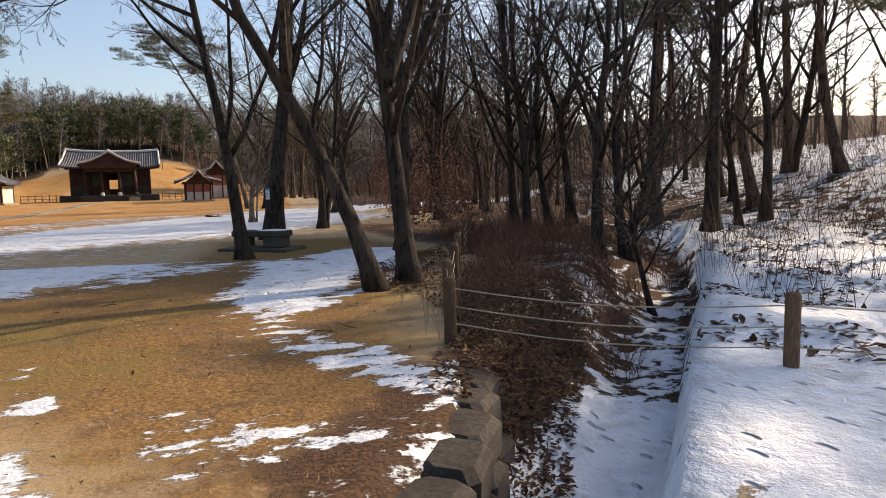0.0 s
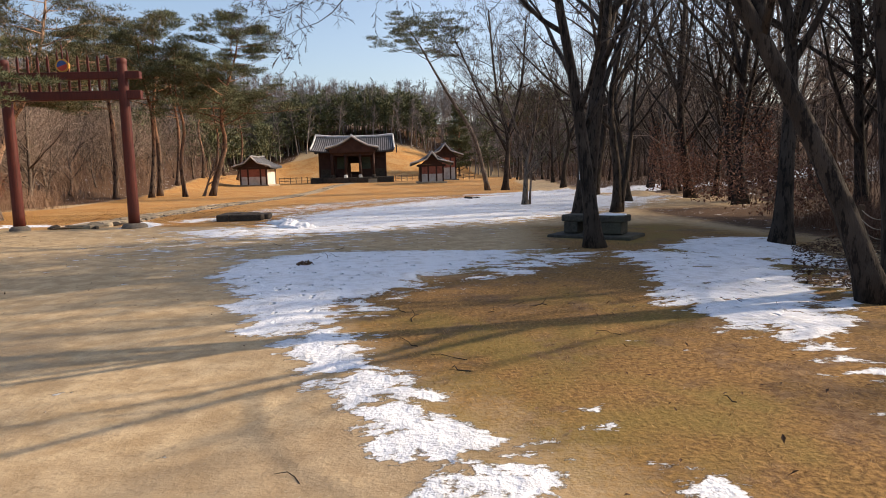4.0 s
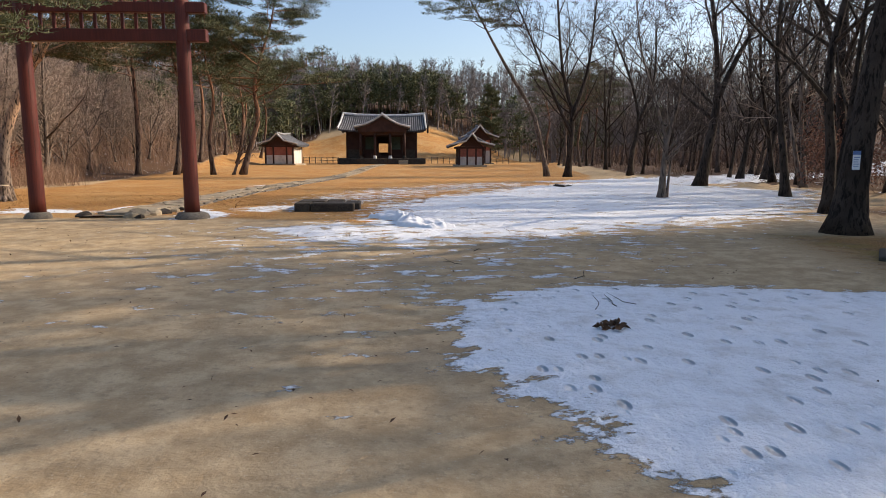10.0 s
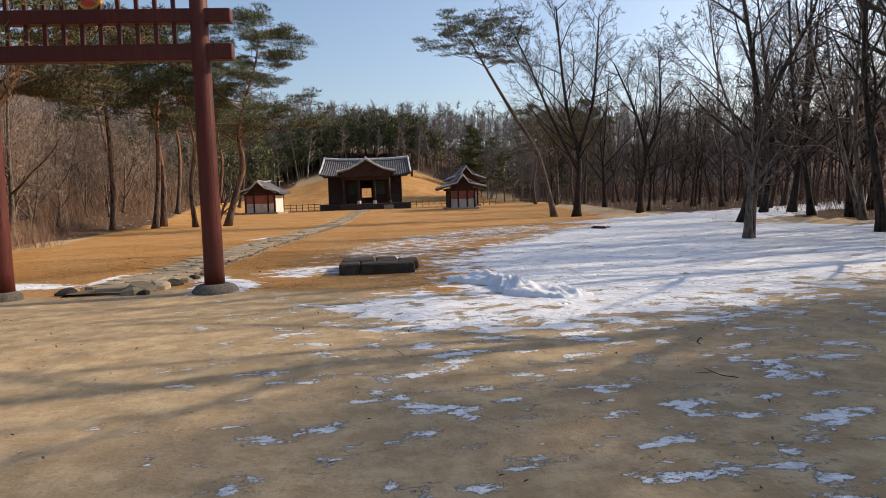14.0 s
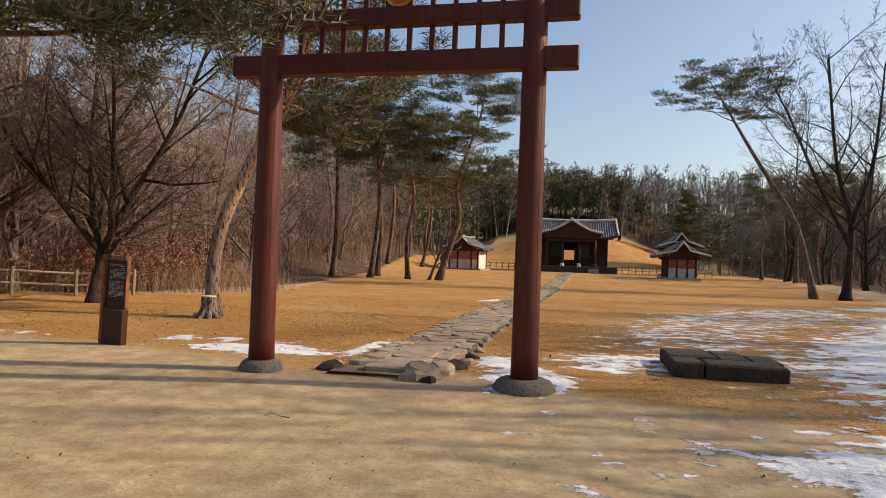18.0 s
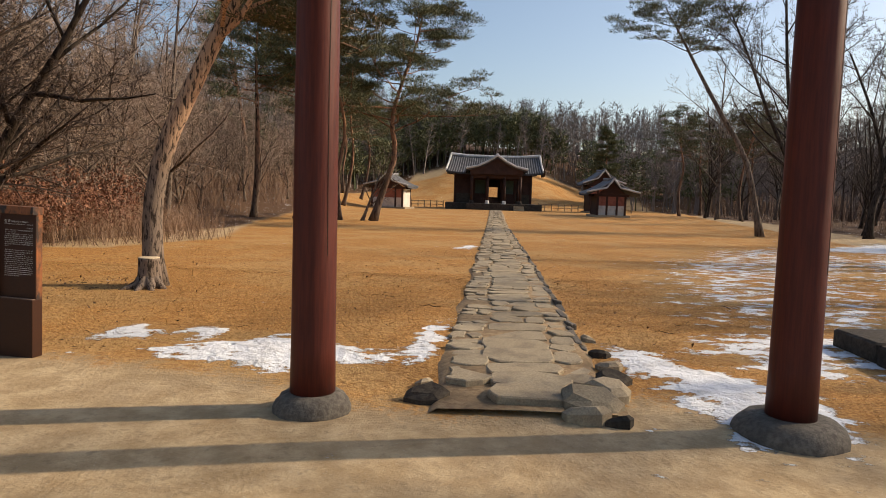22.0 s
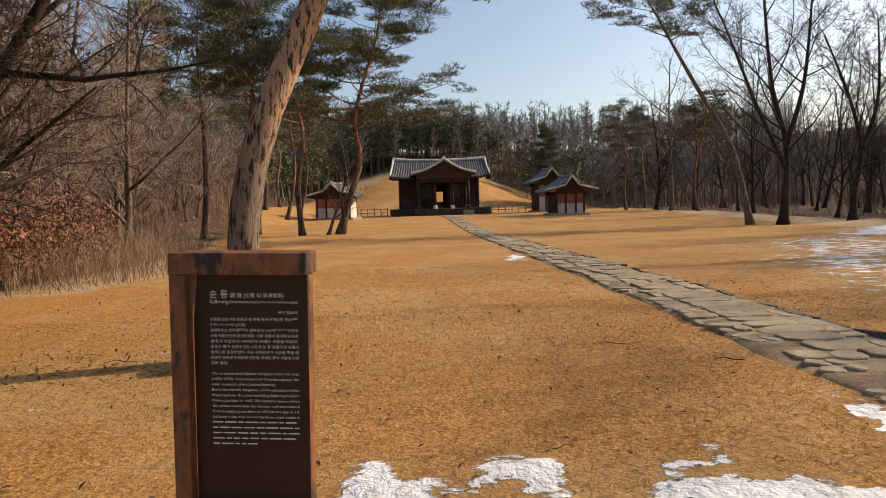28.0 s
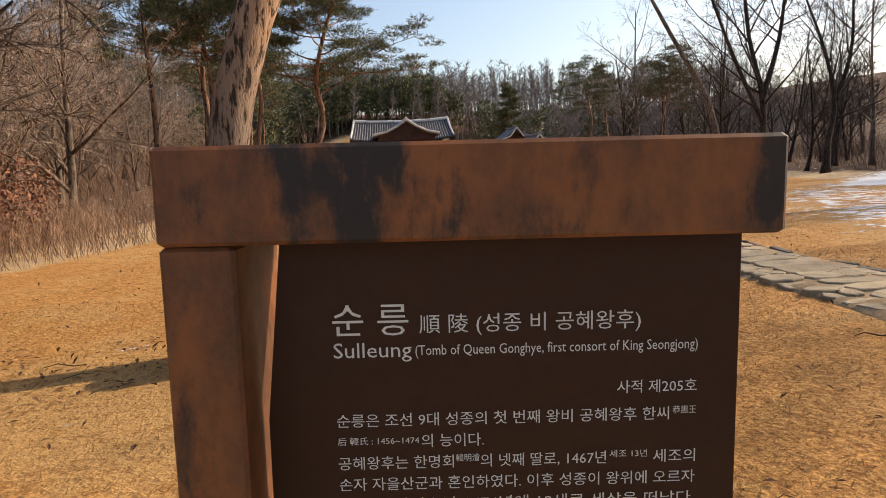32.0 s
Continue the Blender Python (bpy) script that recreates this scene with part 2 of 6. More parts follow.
NEEDLE = leafy("pine_needles", ((0.05, 0.062, 0.03), (0.085, 0.10, 0.045), (0.12, 0.128, 0.06), (0.165, 0.14, 0.066)))
NEEDLE_DULL = leafy("winter_pine_needles", ((0.045, 0.050, 0.02), (0.075, 0.080, 0.032), (0.105, 0.09, 0.038), (0.16, 0.105, 0.045)))
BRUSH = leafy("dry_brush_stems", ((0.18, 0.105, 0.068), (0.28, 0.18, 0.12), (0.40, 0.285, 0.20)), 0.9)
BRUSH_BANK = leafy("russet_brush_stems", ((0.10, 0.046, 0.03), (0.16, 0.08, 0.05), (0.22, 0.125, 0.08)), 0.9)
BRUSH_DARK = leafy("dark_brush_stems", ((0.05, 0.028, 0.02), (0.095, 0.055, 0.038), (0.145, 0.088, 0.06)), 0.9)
RUST = leafy("rust_oak_leaves", ((0.13, 0.058, 0.038), (0.21, 0.095, 0.058), (0.30, 0.155, 0.092)), 0.8)
DEAD_LEAF = leafy("fallen_leaves", ((0.04, 0.022, 0.014), (0.10, 0.052, 0.028), (0.18, 0.10, 0.055), (0.07, 0.034, 0.02)), 0.85)
BLADE = leafy("dry_grass_blades", ((0.26, 0.135, 0.045), (0.42, 0.24, 0.085), (0.56, 0.36, 0.15)), 0.8)
RED_PAINT = surface("red_lacquered_timber", (0.068, 0.014, 0.010), (0.112, 0.024, 0.015), 5, 0.8, 0.55, 0.25, 0.004, 0, (9, 9, 0.5), 0.06, (0.06, 0.015, 0.012))
JOINT_EARTH = surface("joint_soil", (0.22, 0.145, 0.08), (0.40, 0.285, 0.165), 16, 2.0, 0.95, 0.5, 0.015, 0, None, 0.0)
STONE = surface("weathered_granite", (0.27, 0.215, 0.145), (0.42, 0.345, 0.235), 55, 3.5, 0.9, 0.5, 0.012, 0, None, 0.18, (0.15, 0.12, 0.09))
STONE_DARK = surface("dark_weathered_stone", (0.034, 0.027, 0.021), (0.082, 0.067, 0.052), 22, 2.5, 0.9, 0.6, 0.015, 0, None, 0.12)
STONE_GREY = surface("grey_granite", (0.10, 0.085, 0.07), (0.20, 0.175, 0.145), 26, 2.0, 0.9, 0.6, 0.015, 0, None, 0.1, (0.06, 0.055, 0.05))
CONCRETE = surface("mossy_concrete", (0.042, 0.037, 0.03), (0.085, 0.077, 0.062), 18, 1.6, 0.9, 0.4, 0.01, 0, None, 0.1, (0.10, 0.10, 0.065))


def rust_material():
    """Weathering steel: orange bloom, brown ground and dark runs."""
    m, t, s = nodes_of("rust_steel")
    where = t.nodes.new("ShaderNodeTexCoord").outputs["Object"]
    grain, bloom = noise_of(t, 60, 5, 0.7, where), noise_of(t, 6.5, 8, 0.7, where, (1, 1, 0.6))
    runs, cloud = noise_of(t, 9, 7, 0.66, where, (1, 1, 0.45)), noise_of(t, 2.2, 3, 0.5, where)
    c = mixed(t, ramp(t, bloom, 0.38, 0.62), (0.07, 0.027, 0.012), (0.27, 0.088, 0.023))
    c = mixed(t, calc(t, "MULTIPLY", ramp(t, grain, 0.4, 0.7), 0.35), c, (0.20, 0.085, 0.035))
    c = mixed(t, calc(t, "MULTIPLY", ramp(t, runs, 0.50, 0.60), ramp(t, cloud, 0.36, 0.50)), c, (0.018, 0.012, 0.010))
    t.links.new(c, s.inputs["Base Color"])
    s.inputs["Roughness"].default_value = 0.6
    bumped(t, s, grain, 0.2, 0.002)
    return m


RUSTED = rust_material()
STEEL_WORN = surface("worn_steel", (0.17, 0.11, 0.08), (0.30, 0.21, 0.16), 40, 6, 0.55, 0.1, 0.001)
PANEL = surface("brown_sign_panel", (0.036, 0.0125, 0.006), (0.047, 0.017, 0.008), 60, 3, 0.5, 0.05, 0.001, 0, None, 0.0, (0.026, 0.010, 0.006))
LETTER = surface("white_print", (0.66, 0.65, 0.62), (0.74, 0.73, 0.70), 50, 5, 0.6, 0.0, 0.001, 0, None, 0.0, (0.62, 0.61, 0.58))
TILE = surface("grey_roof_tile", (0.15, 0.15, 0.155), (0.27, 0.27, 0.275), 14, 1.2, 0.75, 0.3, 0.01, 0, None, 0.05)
# same tile with shade put into its colour, for slopes under the rolls
TILE_SHADED = surface("shaded_roof_tile", (0.045, 0.045, 0.048), (0.09, 0.09, 0.095), 14, 1.2, 0.8, 0.3, 0.01, 0, None, 0.05)
LIME = surface("lime_mortar", (0.50, 0.49, 0.47), (0.66, 0.65, 0.62), 10, 1.4, 0.9, 0.2, 0.006, 0, None, 0.05)
TIMBER = surface("old_dark_timber", (0.04, 0.02, 0.015), (0.075, 0.036, 0.026), 9, 1.0, 0.8, 0.3, 0.006, 0, (5, 5, 1), 0.1)
TIMBER_GREEN = surface("dull_green_timber", (0.05, 0.075, 0.06), (0.09, 0.12, 0.09), 9, 1.0, 0.8, 0.3, 0.006)
PLASTER = surface("pale_plaster", (0.56, 0.52, 0.47), (0.68, 0.64, 0.58), 12, 1.3, 0.9, 0.2, 0.006)
BRICK_RED = surface("red_clay_wall", (0.28, 0.095, 0.065), (0.38, 0.15, 0.10), 14, 1.3, 0.9, 0.3, 0.008)
RAIL = surface("weathered_rail_timber", (0.20, 0.145, 0.095), (0.32, 0.24, 0.16), 10, 1.5, 0.9, 0.3, 0.006, 0, (4, 4, 1))
POST_WOOD = surface("brown_fence_timber", (0.09, 0.052, 0.03), (0.17, 0.10, 0.06), 10, 1.5, 0.9, 0.3, 0.006, 0, (4, 4, 1))
ROPE = surface("pale_rope", (0.36, 0.29, 0.20), (0.48, 0.40, 0.29), 40, 4, 0.9, 0.3, 0.004)
CUT_WOOD = surface("sawn_wood", (0.46, 0.36, 0.24), (0.58, 0.47, 0.33), 24, 3, 0.85, 0.2, 0.004)
PAPER = surface("white_notice", (0.70, 0.72, 0.74), (0.78, 0.80, 0.82), 20, 4, 0.5, 0.0, 0.001, 0, None, 0.02, (0.66, 0.70, 0.76))
INK_BLUE = surface("faded_blue_print", (0.10, 0.17, 0.36), (0.14, 0.22, 0.42), 30, 4, 0.6, 0.0, 0.001)
PAINT_BLUE = surface("blue_paint", (0.03, 0.06, 0.19), (0.05, 0.09, 0.25), 12, 2, 0.5, 0.1, 0.002)
PAINT_RED = surface("bright_red_paint", (0.42, 0.05, 0.03), (0.52, 0.08, 0.04), 12, 2, 0.5, 0.1, 0.002)
PAINT_GOLD = surface("ochre_paint", (0.48, 0.24, 0.04), (0.60, 0.32, 0.07), 12, 2, 0.5, 0.1, 0.002)
SNOW = surface("crusted_snow", (0.80, 0.82, 0.85), (0.90, 0.91, 0.93), 9, 1.4, 0.7, 0.5, 0.02, 0, None, 0.02, (0.72, 0.73, 0.75))

# ---- mesh helpers ----
def rise(a, b, v):
    """0 below a, 1 above b, smooth between."""
    k = np.clip((np.asarray(v, float) - a) / (b - a), 0, 1)
    return k * k * (3 - 2 * k)


class Shape:
    """Corners and faces that grow into one mesh."""

    def __init__(self):
        self.v, self.f = [], []

    def face(self, *points):
        n = len(self.v)
        self.v.extend(tuple(p) for p in points)
        self.f.append(tuple(range(n, n + len(points))))

    def box(self, x0, y0, z0, x1, y1, z1, bevel=0.0, m=None):
        """A box; bevel takes off its upright and level edges a little."""
        b = min(bevel, abs(x1 - x0) / 3, abs(y1 - y0) / 3, abs(z1 - z0) / 3)
        n = len(self.v)
        if b <= 0:
            rings = [(z0, 0), (z1, 0)]
        else:
            rings = [(z0, b), (z0 + b, 0), (z1 - b, 0), (z1, b)]
        for z, i in rings:
            if b <= 0:
                ring = [(x0, y0), (x1, y0), (x1, y1), (x0, y1)]
            else:
                j = i if i else 0.0
                ring = [(x0 + j + b, y0 + j), (x1 - j - b, y0 + j), (x1 - j, y0 + j + b), (x1 - j, y1 - j - b), (x1 - j - b, y1 - j), (x0 + j + b, y1 - j), (x0 + j, y1 - j - b), (x0 + j, y0 + j + b)]
            for x, y in ring:
                p = Vector((x, y, z))
                self.v.append(tuple(m @ p if m else p))
        k = 4 if b <= 0 else 8
        for r in range(len(rings) - 1):
            for i in range(k):
                a, c = n + r * k + i, n + r * k + (i + 1) % k
                self.f.append((a, c, c + k, a + k))
        self.f.append(tuple(n + i for i in reversed(range(k))))
        self.f.append(tuple(n + (len(rings) - 1) * k + i for i in range(k)))
        return self

    def tube(self, points, radii, sides=6, cap=True):
        """A round rod along points."""
        n = len(self.v)
        count = len(points)
        for i, p in enumerate(points):
            a, b = points[max(i - 1, 0)], points[min(i + 1, count - 1)]
            d = (Vector(b) - Vector(a))
            d = d.normalized() if d.length > 1e-9 else Vector((0, 0, 1))
            u = d.cross(Vector((0.31, 0.95, 0.07)) if abs(d.y) < 0.9 else Vector((1, 0, 0.1))).normalized()
            w = d.cross(u)
            for k in range(sides):
                t = 2 * math.pi * k / sides
                self.v.append(tuple(Vector(p) + (u * math.cos(t) + w * math.sin(t)) * radii[i]))
        for i in range(count - 1):
            for k in range(sides):
                a, b = n + i * sides + k, n + i * sides + (k + 1) % sides
                self.f.append((a, b, b + sides, a + sides))
        if cap:
            self.f.append(tuple(n + k for k in reversed(range(sides))))
            self.f.append(tuple(n + (count - 1) * sides + k for k in range(sides)))
        return self

    def lathe(self, profile, sides=16, centre=(0, 0), shake=0.0, rng=None):
        n = len(self.v)
        for r, z in profile:
            for k in range(sides):
                t = 2 * math.pi * k / sides
                q = r * (1 + (rng.uniform(-shake, shake) if rng else 0))
                self.v.append((centre[0] + q * math.cos(t), centre[1] + q * math.sin(t), z))
        for i in range(len(profile) - 1):
            for k in range(sides):
                a, b = n + i * sides + k, n + i * sides + (k + 1) % sides
                self.f.append((a, b, b + sides, a + sides))
        self.f.append(tuple(n + k for k in reversed(range(sides))))
        self.f.append(tuple(n + (len(profile) - 1) * sides + k for k in range(sides)))
        return self

    def slab(self, outline, z0, z1, inset=0.03, rng=None, tilt=0.02):
        """A flat stone: an outline with a worn upper edge."""
        n, k = len(self.v), len(outline)
        cx, cy = sum(p[0] for p in outline) / k, sum(p[1] for p in outline) / k
        tx, ty = (rng.uniform(-tilt, tilt), rng.uniform(-tilt, tilt)) if rng else (0, 0)
        for shrink, z in ((0, z0), (0, z1 - inset * 0.7), (inset, z1)):
            for x, y in outline:
                d = math.hypot(x - cx, y - cy) or 1
                q = 1 - shrink / d
                self.v.append((cx + (x - cx) * q, cy + (y - cy) * q, z + (tx * (x - cx) + ty * (y - cy) if z > z0 else 0)))
        for r in range(2):
            for i in range(k):
                a, b = n + r * k + i, n + r * k + (i + 1) % k
                self.f.append((a, b, b + k, a + k))
        self.f.append(tuple(n + 2 * k + i for i in range(k)))
        return self

    def mesh(self, name, material, smooth=False):
        me = bpy.data.meshes.new(name)
        me.from_pydata(self.v, [], self.f)
        me.materials.append(material)
        if smooth:
            me.polygons.foreach_set("use_smooth", [True] * len(me.polygons))
        me.update()
        return me


def part(name, shape, material, parent=None, label="", smooth=False):
    """Links a shape as one mesh object under a thing or a part."""
    ob = new(name, shape.mesh(name, material, smooth) if isinstance(shape, Shape) else shape)
    if parent:
        ob.parent = parent
    return tagged(ob, label)


def thing(name, label, category, m=None, group="", kind=""):
    """An Empty at the base of a thing, for its parts."""
    ob = tagged(new(name), label, category, group, kind)
    ob.empty_display_size = 0.2
    if m is not None:
        ob.matrix_basis = m
    return ob


# ---- the ground ----
DITCH = ((12.75, -22.5), (14.0, -21.3), (15.1, -20.25), (16.6, -18.9), (18.2, -17.3), (20.6, -15.0), (24.0, -11.5), (29.0, -4.0), (33.0, 6.0))


def off_line(x, y, line):
    """Signed distance to a line (positive to its right) and the way along it."""
    best = np.full(np.shape(x), 1e9)
    side = np.zeros(np.shape(x))
    along = np.zeros(np.shape(x))
    run = 0.0
    for (ax, ay), (bx, by) in zip(line, line[1:]):
        ux, uy = bx - ax, by - ay
        ln = math.hypot(ux, uy)
        ux, uy = ux / ln, uy / ln
        k = np.clip((x - ax) * ux + (y - ay) * uy, 0, ln)
        d = np.hypot(x - ax - ux * k, y - ay - uy * k)
        s = np.where((x - ax) * uy - (y - ay) * ux >= 0, 1.0, -1.0)
        near = d < best
        best, side, along = np.where(near, d, best), np.where(near, s, side), np.where(near, run + k, along)
        run += ln
    return best * side, along


def height(x, y):
    """The ground's height."""
    x, y = np.asarray(x, float), np.asarray(y, float)
    z = -0.32 * rise(5, 40, y) + 0.27 * rise(44, 66, y)
    z = z + 6.4 * np.exp(-np.abs((x - 5.5) / 18) ** 3) * rise(99, 127, y) * rise(170, 138, y)
    z = z + 15.5 * rise(122, 176, y) + 16 * rise(210, 420, y)
    left = np.maximum(0, -17 - x + 0.12 * np.maximum(0, y - 20))
    z = z + np.minimum(0.15 * left * rise(0, 8, left), 12)
    right = np.maximum(0, x - 27 - 0.40 * np.maximum(0, y + 4))
    z = z + 15 * (1 - np.exp(-0.011 * right)) * rise(0, 14, right)
    d, along = off_line(x, y, DITCH)
    flare = rise(2.2, 4.8, along)
    cut = np.where(d < 0, np.clip(1 - (-d - 0.42) / (0.35 + 0.98 * flare), 0, 1), rise(0.58, 0.38, d)) * rise(0.0, 1.0, along)
    z = z - 0.95 * cut * (0.35 + 0.65 * rise(26, 8, along))
    wild = np.clip(rise(20, 26, x) + rise(-11, -16, x) + rise(16, 19, x) * rise(-6, -14, y), 0, 1)
    z = z + wild * 0.13 * (np.sin(x * 1.9 + 0.6 * y) * np.sin(y * 1.3 - 0.8 * x) + 0.5 * np.sin(x * 4.1 + 1) * np.sin(y * 3.7))
    z = z + 0.012 * np.sin(1.1 * x + 0.3) * np.sin(1.4 * y)
    return z


def lie(x, y):
    return float(height(x, y))


def inside(x, y, ring):
    """Signed distance to a ring of corners, positive inside."""
    d = np.full(np.shape(x), 1e9)
    odd = np.zeros(np.shape(x), bool)
    for (ax, ay), (bx, by) in zip(ring, ring[1:] + ring[:1]):
        ex, ey = bx - ax, by - ay
        k = np.clip(((x - ax) * ex + (y - ay) * ey) / (ex * ex + ey * ey), 0, 1)
        d = np.minimum(d, np.hypot(x - ax - ex * k, y - ay - ey * k))
        cross = ((ay > y) != (by > y)) & (x < ex * (y - ay) / ((ey if abs(ey) > 1e-9 else 1e-9)) + ax)
        odd ^= cross
    return np.where(odd, d, -d)


# rings of lying snow: how full, how soft at the rim, corners
SNOW_RINGS = (
    (1.15, 0.5, [(6.95, -11.0), (7.2, -9.3), (8.5, -8.4), (11.0, -8.9), (12.4, -9.3), (11.4, -10.6), (10.4, -11.6), (9.8, -12.8), (9.2, -13.7), (9.0, -15.0), (8.4, -15.0), (8.05, -14.0), (7.7, -12.5)]),
    (0.50, 0.5, [(10.6, -11.2), (10.4, -13.0), (9.6, -14.6), (8.9, -14.8), (9.4, -12.8)]),
    (0.60, 0.8, [(11.0, -9.0), (13.9, -9.4), (13.4, -11.0), (12.0, -12.2), (10.4, -12.9)]),
    (0.84, 0.26, [(8.35, -14.8), (9.2, -14.9), (9.8, -16.5), (10.3, -18.0), (11.0, -19.3), (11.75, -20.5), (12.6, -21.7), (11.4, -22.4), (10.8, -21.0), (10.2, -19.6), (9.75, -18.3), (9.15, -16.7)]),
    (0.84, 1.6, [(5.0, -4.3), (6.2, -5.1), (9.0, -4.6), (12.5, -2.7), (16.0, -0.8), (20.0, 4.0), (24, 10), (22, 17), (30, 33), (25, 33), (17, 22), (13, 17), (10, 11), (7.2, 6.6), (5.8, 3.2), (5.9, 0.4)]),
    (0.72, 0.7, [(3.4, -2.4), (4.6, -4.4), (6.6, -5.2), (6.0, -1.0), (4.6, -1.4)]),
    (0.46, 1.3, [(2.6, 4.4), (5.8, 2.8), (9.5, 11), (14, 18), (15, 25), (10, 22), (5.0, 14), (3.0, 8)]),
    (0.90, 0.35, [(14.9, -14.6), (16.1, -12.4), (14.6, -9.8), (16.4, -8.0), (17.8, -8.6), (16.8, -12.0), (15.6, -13.8), (13.6, -16.4), (12.9, -16.1)]),
    (0.62, 0.25, [(13.4, -16.3), (13.8, -17.6), (14.6, -19.3), (14.0, -20.0), (13.2, -18.4), (12.9, -16.6)]),
    (0.57, 0.30, [(11.9, -19.4), (13.2, -19.9), (13.9, -20.1), (13.6, -20.7), (12.4, -20.6), (11.7, -20.0)]),
    (0.60, 0.14, [(10.75, -17.5), (11.05, -17.4), (11.2, -17.9), (10.9, -18.1)]),
    (0.60, 0.16, [(11.0, -18.3), (11.35, -18.3), (11.5, -19.0), (11.1, -19.1)]),
    (0.86, 0.40, [(13.9, -9.6), (15.9, -11.0), (15.4, -13.4), (13.6, -16.2), (13.0, -15.9), (12.8, -14.2), (13.5, -12.2)]),
    (0.56, 0.8, [(16.4, -16.8), (17.8, -17.2), (21.0, -13.6), (23.0, -9.6), (20.5, -8.2), (18.4, -12.0), (17.0, -14.6)]),
    (0.84, 0.22, [(-3.95, 1.72), (-3.64, 2.12), (-2.96, 2.32), (-2.72, 2.85), (-2.41, 2.50), (-1.85, 2.25), (-1.38, 1.85), (-1.45, 1.42), (-2.15, 1.35), (-2.54, 1.15), (-2.95, 1.30), (-3.4, 1.45)]),
    (0.82, 0.15, [(-4.68, 2.30), (-4.78, 2.95), (-4.40, 3.02), (-3.90, 2.30), (-4.14, 2.0)]),
    (0.86, 0.13, [(-3.95, 2.74), (-3.73, 3.05), (-3.36, 2.80), (-3.52, 2.40)]),
    (0.90, 0.16, [(-1.3, 1.5), (-0.9, 1.6), (-0.78, 3.9), (-1.0, 3.8)]),
    (0.86, 0.22, [(0.82, 2.9), (0.98, 1.6), (1.18, 0.7), (1.3, -0.35), (2.0, -0.45), (2.6, 0.4), (2.35, 1.1), (1.8, 1.65), (1.4, 2.45)]),
    (0.60, 0.5, [(2.3, 3.5), (1.9, 2.6), (2.5, 1.5), (3.7, 1.5), (4.6, 2.7), (4.1, 4.1), (3.2, 3.8)]),
    (0.85, 0.30, [(-0.75, 17.2), (-0.25, 17.0), (0.1, 19.4), (-0.2, 20.0)]),
    (0.70, 0.40, [(-12, 3.0), (-9.0, 2.4), (-6.6, 2.0), (-6.6, 1.6), (-9.0, 1.9), (-12, 2.4)]),
    (0.34, 2.0, [(1.5, -1.5), (3.0, -8.5), (7.2, -11), (12, -6), (13, -3), (7, -3.5), (5, -1.5)]),
    (0.80, 1.2, [(14, 24), (24, 33), (40, 44), (60, 52), (60, 44), (36, 30), (24, 18)]),
)
LAWN = [(-60, 2.4), (-9.0, 1.9), (-5.0, 1.4), (-2.6, 0.95), (-1.5, 0.3), (-0.7, 0.05), (0.9, 0.7), (2.6, -0.2), (6.2, -1.6), (9.5, 1.5), (14, 14), (19, 26), (24, 42), (28, 70), (36, 98), (30, 130), (5, 134), (-14, 124), (-20, 96), (-16, 60), (-14, 38), (-9.3, 19), (-10.5, 13), (-20, 10)]
ROUGH = [(8.6, -13.2), (9.5, -16.4), (10.9, -19.0), (12.4, -21.6), (14.2, -20.0), (14.6, -17.2), (16.2, -14.0), (18.2, -9.0), (17.5, -4.5), (13.6, -4.0), (12.6, -9.6)]


